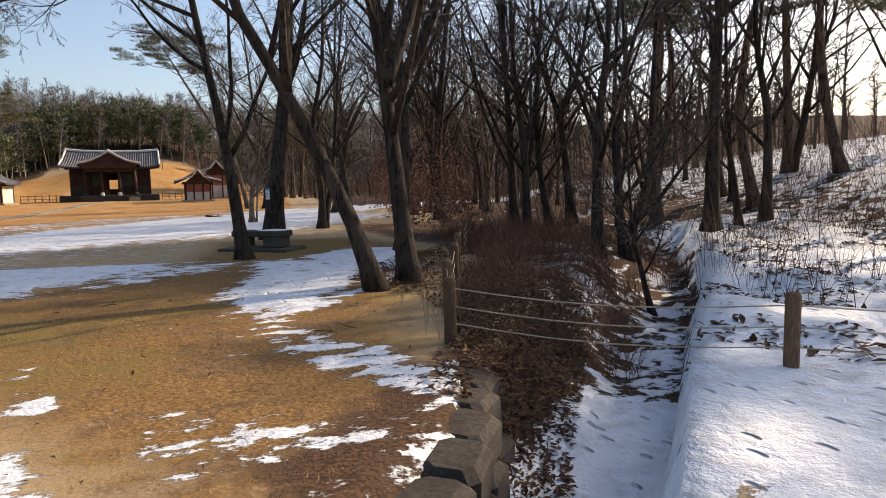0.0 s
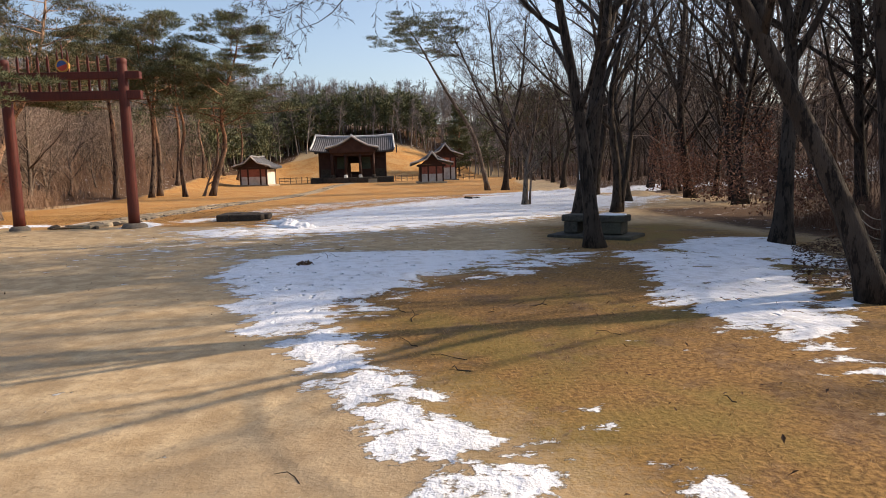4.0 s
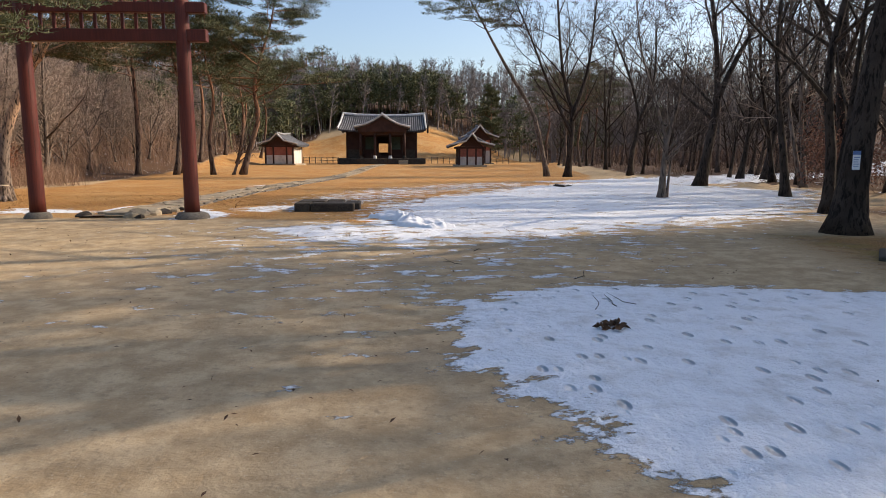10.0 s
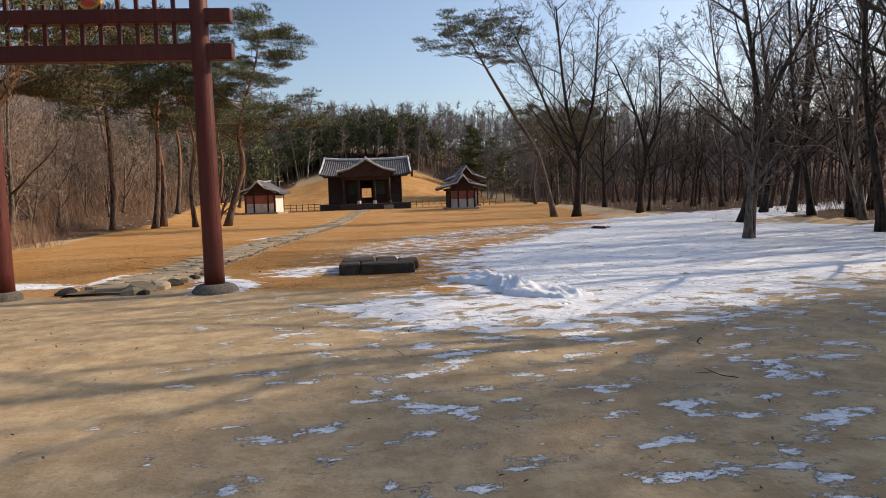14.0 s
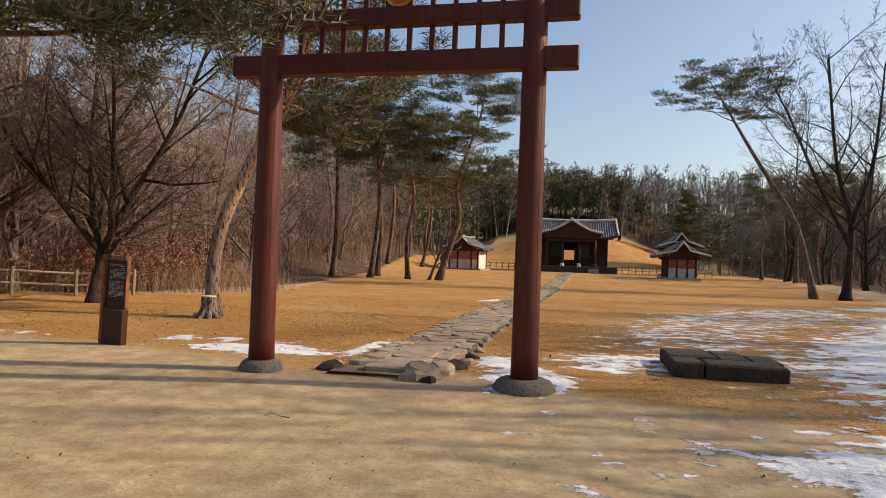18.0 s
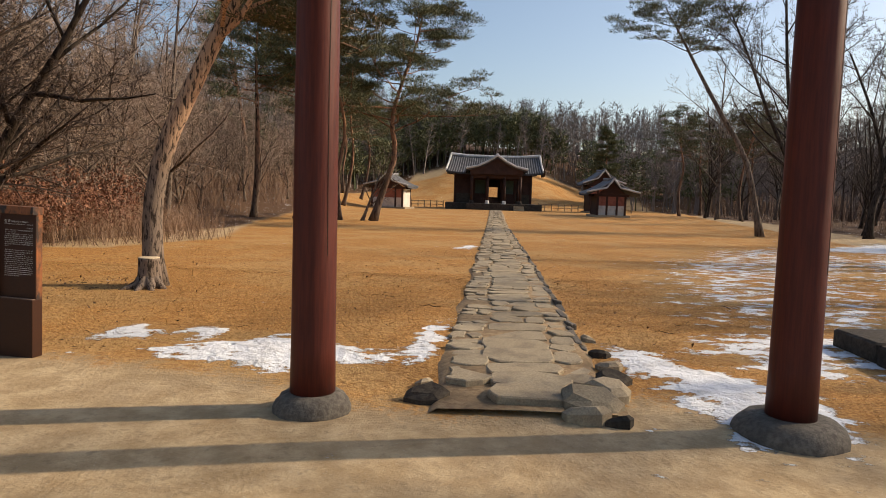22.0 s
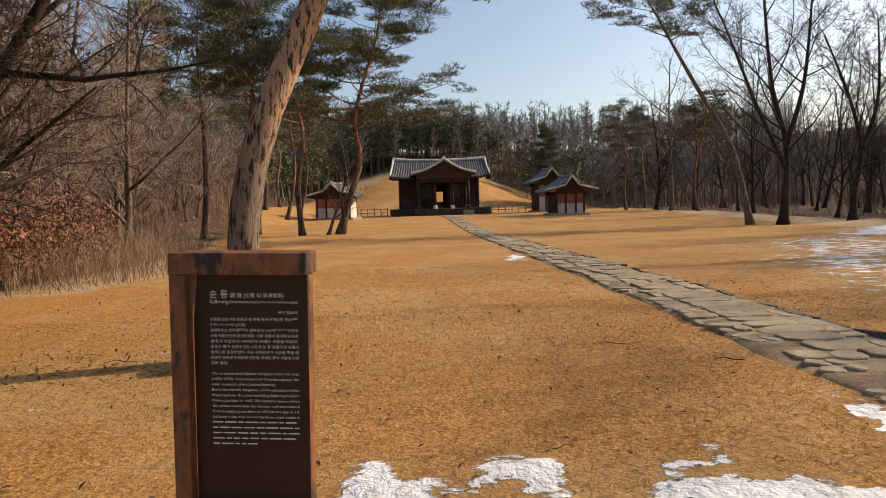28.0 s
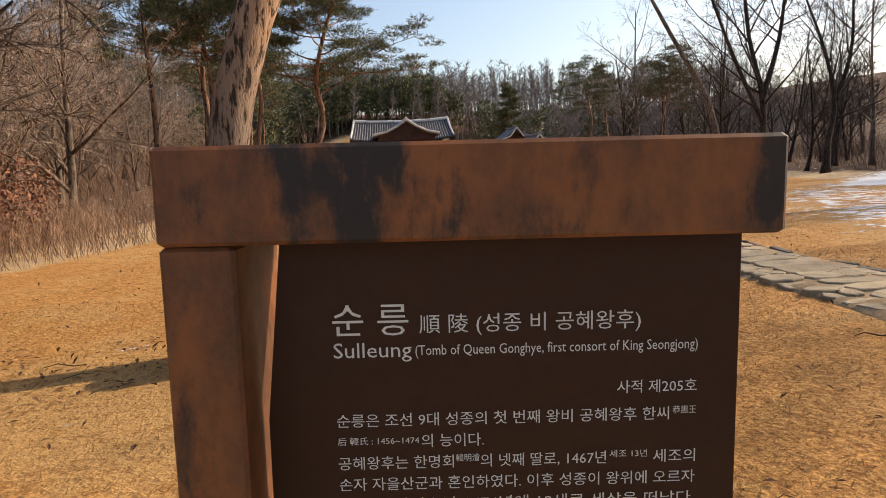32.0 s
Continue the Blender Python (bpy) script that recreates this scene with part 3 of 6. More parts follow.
def ground():
    def lines(lo, hi, step, far_lo, far_hi, grow):
        out = list(np.arange(lo, hi, step))
        s, v = step, out[-1]
        while v < far_hi:
            s *= grow
            v += s
            out.append(v)
        s, v = step, out[0]
        while v > far_lo:
            s *= grow
            v -= s
            out.insert(0, v)
        return np.array(out)

    xs, ys = lines(-11, 20, 0.25, -900, 900, 1.075), lines(-25, 9, 0.25, -700, 1400, 1.055)
    gx, gy = np.meshgrid(xs, ys)
    x, y = gx.ravel(), gy.ravel()
    snow = np.zeros(x.size)
    for full, soft, ring in SNOW_RINGS:
        snow = np.maximum(snow, full * np.clip(0.5 + inside(x, y, ring) / (2 * soft), 0, 1))
    d, along = off_line(x, y, DITCH)
    bed = rise(0.75, 0.5, np.abs(d + 0.1)) * rise(0.3, 1.0, along) * (0.42 + 0.58 * rise(6.4, 5.0, along))
    bank = rise(0.40, 0.58, d) * rise(12, 15.5, x) * rise(-2, -9, y) * 0.98
    bank = np.where(d > 0, bank * (1 - 0.45 * rise(2.5, 6, d)), 0)
    slope = 0.66 * rise(27, 40, x - 0.4 * np.maximum(0, y + 4)) * rise(60, 20, y)
    snow = np.maximum.reduce([snow, bed * 1.15, bank, slope])
    shore = np.where(d < 0, rise(2.1, 1.0, -d) * rise(0.45, 0.75, -d), rise(0.62, 0.52, d) * rise(0.34, 0.42, d)) * rise(0.4, 1.4, along)
    woods = np.clip(np.maximum.reduce([rise(17.5, 19.5, x) * rise(6, -2, y), rise(22, 27, x - 0.10 * np.maximum(y, 0)) * 1.0, rise(-11.5, -14, x - 0.02 * y), rise(132, 139, y), rise(-30, -40, y)]), 0, 1)
    lawn = np.clip(0.5 + inside(x, y, LAWN) / 1.2, 0, 1)
    shore = np.maximum(shore, rise(0.9, 0.6, np.abs(d)) * rise(5.2, 6.2, along))
    litter = np.clip(np.maximum(woods * (1 - lawn), shore), 0, 1)
    rough = np.clip(0.5 + inside(x, y, ROUGH) / 2.2, 0, 0.95)
    snow = np.where((litter > 0.5) & (snow < 0.05), 0.16, snow)
    z = height(x, y) + 0.035 * rise(0.45, 1.0, snow)
    nx, ny = xs.size, ys.size
    i = np.arange(nx * ny).reshape(ny, nx)
    quads = np.stack([i[:-1, :-1], i[:-1, 1:], i[1:, 1:], i[1:, :-1]], -1).reshape(-1, 4)
    me = bpy.data.meshes.new("ground")
    me.vertices.add(x.size)
    me.vertices.foreach_set("co", np.stack([x, y, z], 1).ravel().astype(np.float32))
    me.loops.add(quads.size)
    me.loops.foreach_set("vertex_index", quads.ravel().astype(np.int32))
    me.polygons.add(len(quads))
    me.polygons.foreach_set("loop_start", (np.arange(len(quads)) * 4).astype(np.int32))
    me.polygons.foreach_set("use_smooth", np.ones(len(quads), bool))
    for name, values in (("snow", snow), ("lawn", lawn), ("litter", litter), ("rough", rough)):
        a = me.attributes.new(name, "FLOAT", "POINT")
        a.data.foreach_set("value", values.astype(np.float32))
    me.materials.append(GROUND)
    me.update()
    me.validate()
    return tagged(new("ground", me), "sandy earth, golden winter turf and patches of trodden snow", "ground", kind="structure")

# ---- signboard ----
def lettering(lines, y, parent):
    """Printed lines on the board: text, size, x of the left (or right) end, height of the middle, width, whether set to the right."""
    curve = bpy.data.curves.new("text_line", "FONT")
    curve.body, curve.size, curve.space_line, curve.resolution_u = "\n".join(row[0] for row in lines), 1.0, 2.0, 2
    ob = bpy.data.objects.new("text_line", curve)
    scene.collection.objects.link(ob)
    me = bpy.data.meshes.new_from_object(ob)
    bpy.data.objects.remove(ob)
    points = [v.co.copy() for v in me.vertices]
    apart = [[] for _ in lines]
    for f in me.polygons:
        low = sum(points[i].y for i in f.vertices) / len(f.vertices)
        apart[min(max(int((1.3 - low) / 2.0), 0), len(lines) - 1)].append(tuple(f.vertices))
    for k, (text, size, x, z, width, right) in enumerate(lines):
        used = sorted({i for f in apart[k] for i in f})
        if not used:
            continue
        lo, hi = min(points[i].x for i in used), max(points[i].x for i in used)
        wide = width or (hi - lo) * size
        at = {i: n for n, i in enumerate(used)}
        s = Shape()
        left = x - wide if right else x
        s.v = [(left + (points[i].x - lo) / (hi - lo) * wide, y, z + (points[i].y + 2.0 * k - 0.33) * size) for i in used]
        s.f = [tuple(at[i] for i in f) for f in apart[k]]
        part("text_line", s, LETTER, parent)


def signboard():
    # the board's own frame: x along it from its outer left edge, z up
    turn = -9.0
    s = thing("signboard", "rust-brown steel information board with white lettering on the turf", "signboard", pose(-5.147, 1.272, lie(-5.1, 1.26) + 0.018, 0, 1.4, turn))
    W = 0.469
    part("leg", Shape().box(0, 0, -0.05, 0.057, 0.13, 1.353, 0.003), RUSTED, s, "rust-stained steel leg")
    part("head_beam", Shape().box(0, -0.003, 1.354, W, 0.13, 1.428, 0.003), RUSTED, s, "rust-stained steel head with dark streaks")
    part("side_frame", Shape().box(W - 0.040, 0.054, -0.05, W - 0.013, 0.13, 1.353, 0.003), RUSTED, s, "rust-stained steel side")
    part("base_box", Shape().box(0.058, 0.004, -0.05, W - 0.011, 0.129, 0.55, 0.004), PANEL, s, "dark brown steel base box")
    part("ledge", Shape().box(0.0585, 0.0035, 0.5505, W - 0.0115, 0.0435, 0.556, 0.001), STEEL_WORN, s, "bare worn steel ledge")
    board = Shape()
    for y in (0.045, 0.052):
        board.v.extend([(0.060, y, 0.551), (W - 0.011, y, 0.551), (W - 0.011, y, 1.353), (0.080, y, 1.353), (0.063, y, 1.20)])
    board.f.extend([(0, 1, 2, 3, 4), (9, 8, 7, 6, 5)] + [(i, (i + 1) % 5 + 0, (i + 1) % 5 + 5, i + 5) for i in range(5)])
    panel = part("text_panel", board, PANEL, s, "dark brown panel with white Korean and English text")
    x0, y, x1 = 0.120, 0.0442, 0.424
    lines = [
        ("순 릉", 0.030, x0, 1.283, 0.063, False),
        ("順 陵 (성종 비 공혜왕후)", 0.0175, x0 + 0.072, 1.279, 0.184, False),
        ("Sulleung", 0.0185, x0, 1.2585, 0.065, False),
        ("(Tomb of Queen Gonghye, first consort of King Seongjong)", 0.0125, x0 + 0.068, 1.2575, 0.236, False),
        ("사적 제205호", 0.0125, x1, 1.221, None, True)]
    z = 1.1970
    korean = ("순릉은 조선 9대 성종의 첫 번째 왕비 공혜왕후 한씨 恭惠王", "后 韓氏 : 1456~1474의 능이다.", "공혜왕후는 한명회의 넷째 딸로, 1467년 세조 13년 세조의", "손자 자을산군과 혼인하였다. 이후 성종이 왕위에 오르자", "왕비가 되었으나 1474년에 19세로 세상을 떠났다.", "순릉은 파주 삼릉에 있는 3기의 능 중 유일하게 왕릉의", "형식으로 조성되었다. 이는 공혜왕후가 세상을 떠날 때", "신분이 왕비였기 때문에 난간석, 무석인 등의 석물이 조성", "되어 있다.")
    for i, line in enumerate(korean):
        if i == 0:
            lines.append((line[:-4], 0.0128, x0, z, 0.281, False))
            lines.append((line[-3:], 0.0075, x0 + 0.284, z + 0.003, 0.020, False))
        elif i == 1:
            lines.append((line[:-6], 0.0075, x0, z + 0.001, 0.069, False))
            lines.append((line[-6:], 0.0128, x0 + 0.071, z, 0.053, False))
        elif i == 2:
            lines.append((line[:9], 0.0128, x0, z, 0.098, False))
            lines.append(("韓明澮", 0.0075, x0 + 0.100, z + 0.003, 0.020, False))
            lines.append(("의 넷째 딸로, 1467년", 0.0128, x0 + 0.121, z, 0.107, False))
            lines.append(("세조 13년", 0.0075, x0 + 0.231, z + 0.003, 0.032, False))
            lines.append(("세조의", 0.0128, x0 + 0.268, z, 0.036, False))
        else:
            lines.append((line, 0.0128, x0, z, 0.058 if i == 8 else x1 - x0, False))
        z -= 0.0189
    z -= 0.017
    english = ("This is the tomb of Queen Gonghye of the Han clan", "(1456-1474), first consort of King Seongjong, the", "ninth monarch of the Joseon Dynasty.", "Born the fourth daughter of the statesman Han", "Myeong-hoe, she married King Sejo's grandson", "Prince Jasulsan in 1467. She became queen when", "the prince ascended the throne and was named", "King Seongjong but died in 1474 at the age of 19.", "Sulleung is the only one of the three royal tombs in")
    for i, line in enumerate(english):
        lines.append((line, 0.0125, x0, z, 0.222 if i == 2 else x1 - x0, False))
        z -= 0.0189
    lettering(lines, y, panel)
    rng = random.Random(24)
    for i in range(5):
        bar, x = Shape(), x0
        end = x1 if i < 4 else x0 + 0.155
        while x < end - 0.012:
            w = min(rng.uniform(0.012, 0.045), end - x)
            bar.box(x, y - 0.0006, z - 0.0020, x + w, y + 0.0006, z + 0.0020)
            x += w + 0.007
        part("text_line", bar, LETTER, panel)
        z -= 0.0189


signboard()


ground()

# ---- trees ----
class Rng(random.Random):
    def way(self, flat=1.0):
        a, z = self.uniform(0, 2 * math.pi), self.uniform(-1, 1)
        r = math.sqrt(1 - z * z)
        return Vector((r * math.cos(a), r * math.sin(a), z * flat))


def bezier_line(points, count):
    """A smooth line of count points through the given ones."""
    pts = [Vector(p) for p in points]
    out = []
    spans = len(pts) - 1
    for i in range(count):
        u = i / (count - 1) * spans
        k = min(int(u), spans - 1)
        f = u - k
        p0, p1, p2, p3 = pts[max(k - 1, 0)], pts[k], pts[k + 1], pts[min(k + 2, spans)]
        out.append(0.5 * (2 * p1 + (p2 - p0) * f + (2 * p0 - 5 * p1 + 4 * p2 - p3) * f * f + (3 * p1 - p0 - 3 * p2 + p3) * f ** 3))
    return out


def side_way(rng, d, angle):
    """A way that leaves d by an angle, to a chance side."""
    u = d.orthogonal().normalized()
    w = d.cross(u)
    a = rng.uniform(0, 2 * math.pi)
    return (d * math.cos(angle) + (u * math.cos(a) + w * math.sin(a)) * math.sin(angle)).normalized()


def grow(rng, start, way, length, radius, level, spec, out):
    segs = spec["segs"][level]
    pts, d = [start.copy()], way.copy()
    for i in range(segs):
        d = (d + rng.way() * spec["wobble"][level] + Vector((0, 0, spec["lift"][level]))).normalized()
        pts.append(pts[-1] + d * (length / segs))
    out.append((level, pts, [max(radius * (1 - 0.8 * i / segs), 0.003) for i in range(segs + 1)]))
    sprout(rng, pts, length, radius, level, spec, out)


def sprout(rng, pts, length, radius, level, spec, out):
    if level + 1 >= spec["levels"]:
        return
    n = spec["number"][level]
    lo = spec["bare"][level]
    for i in range(n):
        u = lo + (1 - lo) * ((i + rng.random()) / n)
        f = u * (len(pts) - 1)
        k = min(int(f), len(pts) - 2)
        p = pts[k].lerp(pts[k + 1], f - k)
        d = (pts[k + 1] - pts[k]).normalized()
        way = side_way(rng, d, spec["angle"][level] * rng.uniform(0.7, 1.3))
        ln = length * spec["ratio"][level] * rng.uniform(0.6, 1.2) * (1 - 0.45 * (u - lo) / (1 - lo + 1e-6))
        rad = max(radius * (1 - 0.72 * u) * spec["thin"][level] * rng.uniform(0.8, 1.1), 0.003)
        grow(rng, p, way, ln, rad, level + 1, spec, out)


BARE = dict(levels=5, segs=(9, 6, 4, 2, 1), number=(10, 7, 6, 7), bare=(0.38, 0.25, 0.2, 0.15), angle=(0.75, 0.8, 0.75, 0.7), ratio=(0.52, 0.5, 0.48, 0.5), thin=(0.55, 0.5, 0.5, 0.55), wobble=(0.1, 0.16, 0.2, 0.22, 0.2), lift=(0.05, 0.06, 0.04, 0.03, 0.0))
BARE_DENSE = dict(BARE, round=3, number=(13, 9, 7, 9), segs=(9, 5, 3, 1, 1), bare=(0.2, 0.15, 0.1, 0.1), angle=(0.85, 0.85, 0.8, 0.7))
BARE_LIGHT = dict(BARE, thread=0.009, round=3, number=(11, 7, 6, 7), segs=(7, 4, 2, 1, 1), bare=(0.22, 0.2, 0.15, 0.1))
SIDES = (10, 6, 3, 3, 3)


def bare_meshes(name, seed, stems, spec=BARE, bark=None, twig=None):
    """stems: for each stem its line of points and its foot's radius. Returns the meshes of trunk and crown."""
    rng = Rng(seed)
    branches = []
    for line, radius in stems:
        pts = bezier_line(line, 12)
        length = sum((b - a).length for a, b in zip(pts, pts[1:]))
        radii = [radius * (1.0 - 0.80 * (i / 11) ** 0.9) for i in range(12)]
        if line[0][2] < 0.5:
            radii[0] *= 1.5
            radii[1] = radius * 1.05
        branches.append((0, pts, radii))
        sprout(rng, pts, length, radius, 0, spec, branches)
    trunk, crown = Shape(), Shape()
    for level, pts, radii in branches:
        if level < spec.get("round", 4):
            (trunk if level < 2 else crown).tube(pts, radii, SIDES[level], level < 2)
        else:
            a, b = pts[0], pts[-1]
            w = (b - a).cross(rng.way()).normalized() * max(radii[0], spec.get("thread", 0.006))
            crown.face(a - w, a + w, b)
    return trunk.mesh(name + "_trunk", bark or BARK, True), crown.mesh(name + "_crown", twig or TWIG)


def plant_bare(meshes, x, y, label, turn=0.0, size=1.0, group="", name="bare_tree", lean=0.0):
    tree = thing(name, label, "tree", pose(x, y, lie(x, y) - 0.06, lean, 0, turn) @ Matrix.Scale(size, 4), group)
    part("trunk", meshes[0], None, tree)
    part("crown", meshes[1], None, tree, "fine leafless twigs")
    return tree


def needle_pad(shape, rng, centre, wide, tall, count, blade, thin=0.075):
    for _ in range(count):
        a, r = rng.uniform(0, 2 * math.pi), math.sqrt(rng.random())
        p = centre + Vector((math.cos(a) * r * wide, math.sin(a) * r * wide, rng.uniform(-0.5, 1) * tall * (1.15 - r)))
        d = (Vector((math.cos(a) * r, math.sin(a) * r, 0.55)) + rng.way() * 0.7).normalized()
        w = d.cross(rng.way()).normalized() * blade * thin
        tip = p + d * blade * rng.uniform(0.7, 1.3)
        n = len(shape.v)
        shape.v.extend((tuple(p - w), tuple(p + w), tuple(tip)))
        shape.f.append((n, n + 1, n + 2))


def pine_meshes(name, seed, line, radius, limbs=16, reach=3.0, start=0.5, pads=5, blades=38, blade=0.26, bark=None, needle=None, wide=0.5, flat=0.10, hung=(), taper=1.1):
    """A pine: a winding trunk, level limbs and flat pads of needles."""
    rng = Rng(seed)
    pts = bezier_line(line, 14)
    trunk, boughs, crown = Shape(), Shape(), Shape()
    radii = [radius * (1 - 0.85 * (i / 13) ** taper) for i in range(14)]
    radii[0] *= 1.45
    radii[1] *= 1.08
    trunk.tube(pts, radii, 12)
    for height_of, end in hung:
        p = min(pts, key=lambda q: abs(q.z - height_of))
        limb = bezier_line([p, p.lerp(Vector(end), 0.5) + Vector((0, 0, 0.15)), end], 7)
        boughs.tube(limb, [0.035 * (1 - 0.75 * k / 6) for k in range(7)], 5, False)
        for q in limb[2:]:
            for _ in range(3):
                c = q + rng.way(0.35) * 0.45
                boughs.tube([q, c], [0.009, 0.004], 3, False)
                needle_pad(crown, rng, c, wide * rng.uniform(0.5, 0.9), flat * rng.uniform(0.7, 1.5), blades // 3, blade)
    for i in range(limbs):
        u = start + (1 - start) * (i + rng.random() * 0.8) / limbs
        f = u * 13
        k = min(int(f), 12)
        p = pts[k].lerp(pts[k + 1], f - k)
        a = i * 2.4 + rng.uniform(-0.5, 0.5)
        d = Vector((math.cos(a), math.sin(a), rng.uniform(-0.05, 0.35))).normalized()
        ln = reach * rng.uniform(0.6, 1.15) * (1.05 - 0.62 * ((u - start) / (1 - start)) ** 1.5)
        r = max(radii[k] * 0.42, 0.02)
        limb = [p]
        for s in range(5):
            d = (d + rng.way(0.5) * 0.32 + Vector((0, 0, 0.05))).normalized()
            limb.append(limb[-1] + d * ln / 5)
        boughs.tube(limb, [r * (1 - 0.8 * s / 5) for s in range(6)], 5, False)
        for j in range(pads):
            g = rng.uniform(0.35, 1.0) * 5 if j else 5
            m = min(int(g), 4)
            q = limb[m].lerp(limb[m + 1], g - m)
            e = (side_way(rng, d, rng.uniform(0.4, 1.2)) + Vector((0, 0, 0.3))).normalized()
            ends = [q, q + e * 0.35 * rng.uniform(0.6, 1.4) * reach / 2.6 + Vector((0, 0, 0.05))]
            end = ends[1] + Vector((e.x, e.y, 0.25)) * 0.25
            boughs.tube([*ends, end], [r * 0.35, r * 0.2, r * 0.1], 3, False)
            for c in (end, ends[1], q.lerp(end, 0.5) + rng.way(0.3) * 0.3):
                needle_pad(crown, rng, c, wide * rng.uniform(0.7, 1.3), flat * rng.uniform(0.7, 1.5), blades // 3, blade)
    return trunk.mesh(name + "_trunk", bark or PINE_BARK, True), boughs.mesh(name + "_boughs", bark or PINE_BARK), crown.mesh(name + "_needles", needle or NEEDLE)


def plant_pine(meshes, x, y, label, turn=0.0, size=1.0, group=""):
    tree = thing("pine_tree", label, "pine tree", pose(x, y, lie(x, y) - 0.06, 0, 0, turn) @ Matrix.Scale(size, 4), group)
    for n, me in zip(("trunk", "limb_work", "crown"), meshes):
        part(n, me, None, tree)
    return tree


# the trees that stand by the way
plant_bare(bare_meshes("tree_a", 11, [([(0, 0, 0), (-0.12, 0.05, 1.2), (-0.35, 0.1, 3.0), (-0.85, 0.2, 6.0), (-1.0, 0.4, 9.5)], 0.175), ([(-0.75, 0.2, 5.3), (-2.4, 0.0, 5.7), (-4.2, -0.3, 5.2), (-5.8, -0.4, 4.8)], 0.05), ([(-0.85, 0.2, 6.0), (-2.6, 1.0, 7.0), (-4.6, 1.4, 6.9)], 0.05)]), 13.75, -9.1, "dark slender bare tree rising beside the stone bench")
plant_bare(bare_meshes("tree_b", 12, [([(0, 0, 0), (0.12, 0.05, 1.5), (0.45, 0.15, 4.0), (0.8, 0.3, 7.0), (0.9, 0.3, 12.5)], 0.34)], dict(BARE, bare=(0.5, 0.25, 0.2, 0.15))), 15.2, -3.75, "thick dark bare tree with a white notice on its trunk")
plant_bare(bare_meshes("tree_d", 13, [([(0, 0, 0), (-0.35, 0.2, 1.2), (-1.15, 0.5, 3.0), (-1.9, 0.8, 4.6), (-2.2, 1.1, 7.0), (-2.6, 1.4, 10)], 0.145), ([(-1.15, 0.5, 3.0), (-1.0, 0.9, 4.6), (-0.4, 1.3, 6.6), (0.1, 1.6, 9.0)], 0.10)]), 15.05, -14.85, "dark bare tree leaning out over the clearing from the bank")
plant_bare(bare_meshes("tree_e", 14, [([(0, 0, 0), (-0.1, 0.1, 1.4), (-0.28, 0.15, 3.2), (-0.5, 0.2, 5.2), (-0.7, 0.2, 10.0)], 0.175), ([(-0.28, 0.15, 3.2), (0.3, 0.3, 4.6), (0.8, 0.4, 6.5), (1.2, 0.5, 9.5)], 0.13)]), 15.75, -14.35, "dark forked bare tree at the edge of the ditch")
plant_bare(bare_meshes("tree_f", 15, [([(0, 0, 0), (0.05, 0, 1.6), (0.1, 0.1, 4.1), (-0.5, 0.3, 6.4), (-0.9, 0.4, 10.5)], 0.19), ([(0.1, 0.1, 4.1), (0.9, 0.2, 5.6), (1.6, 0.3, 7.6), (2.0, 0.3, 10.0)], 0.15)]), 17.4, -9.4, "dark bare tree that forks above head height")
plant_bare(bare_meshes("tree_i", 16, [([(0, 0, 0), (0.05, 0.1, 1.5), (-0.2, 0.1, 3.8), (0.3, 0.2, 6.5), (0.4, 0.3, 11.0)], 0.17), ([(0.1, 0.05, 0.1), (0.5, 0.2, 2.0), (0.8, 0.4, 4.5), (1.2, 0.5, 9.0)], 0.13)]), 17.6, 0.3, "slim bare tree with two stems standing in snow")
plant_bare(bare_meshes("tree_j", 17, [([(0, 0, 0), (0.03, 0, 1.1), (0.15, 0.05, 2.2), (0.5, 0.1, 3.4), (0.6, 0.1, 4.2)], 0.13), ([(0.15, 0.05, 1.9), (-0.4, 0.1, 3.6), (-0.9, 0.2, 5.2), (-1.1, 0.3, 7.2)], 0.06), ([(0.2, 0.05, 0), (0.33, 0.1, 1.6), (0.5, 0.2, 3.4), (0.9, 0.3, 5.8)], 0.05)], BARE_LIGHT, BARK_GREY, TWIG), 15.75, 6.4, "thin pale bare tree with a broken top in the snow")
plant_bare(bare_meshes("tree_g", 18, [([(0, 0, 0), (0.35, 0, 2.0), (0.7, 0.1, 4.5), (0.5, 0.2, 7.5), (-0.3, 0.2, 12.0)], 0.30), ([(0.7, 0.1, 4.5), (1.9, 0.2, 7.0), (3.4, 0.3, 9.5), (4.2, 0.3, 12.0)], 0.17)]), 22.3, 17.2, "tall dark bare tree forking above the snowy track")
plant_bare(bare_meshes("tree_h", 19, [([(0, 0, 0), (-0.2, 0, 1.6), (-0.5, 0.1, 3.8), (-0.6, 0.2, 6.0), (-0.4, 0.2, 10.0)], 0.17)]), 20.5, 6.8, "dark slender bare tree at the wood's edge")
plant_bare(bare_meshes("tree_k", 20, [([(0, 0, 0), (-0.25, 0, 2.0), (-0.5, 0.1, 4.0), (-1.3, 0.3, 6.4), (-1.6, 0.3, 9.5)], 0.20), ([(-0.5, 0.1, 4.0), (0.5, 0.2, 6.2), (1.2, 0.2, 10.5)], 0.14)]), 26.2, -3.6, "dark bare tree on the far bank of the ditch")
plant_bare(bare_meshes("tree_l", 21, [([(0, 0, 0), (0.25, 0.1, 0.9), (0.7, 0.1, 2.0), (0.9, 0.2, 4.4), (1.1, 0.2, 8.4)], 0.17), ([(-0.1, 0, 0), (-0.3, 0, 1.6), (-0.35, 0.1, 3.4), (-0.2, 0.1, 7.0)], 0.12)], BARE_LIGHT), 22.4, -11.5, "dark bare tree with two crooked stems on the snowy bank")
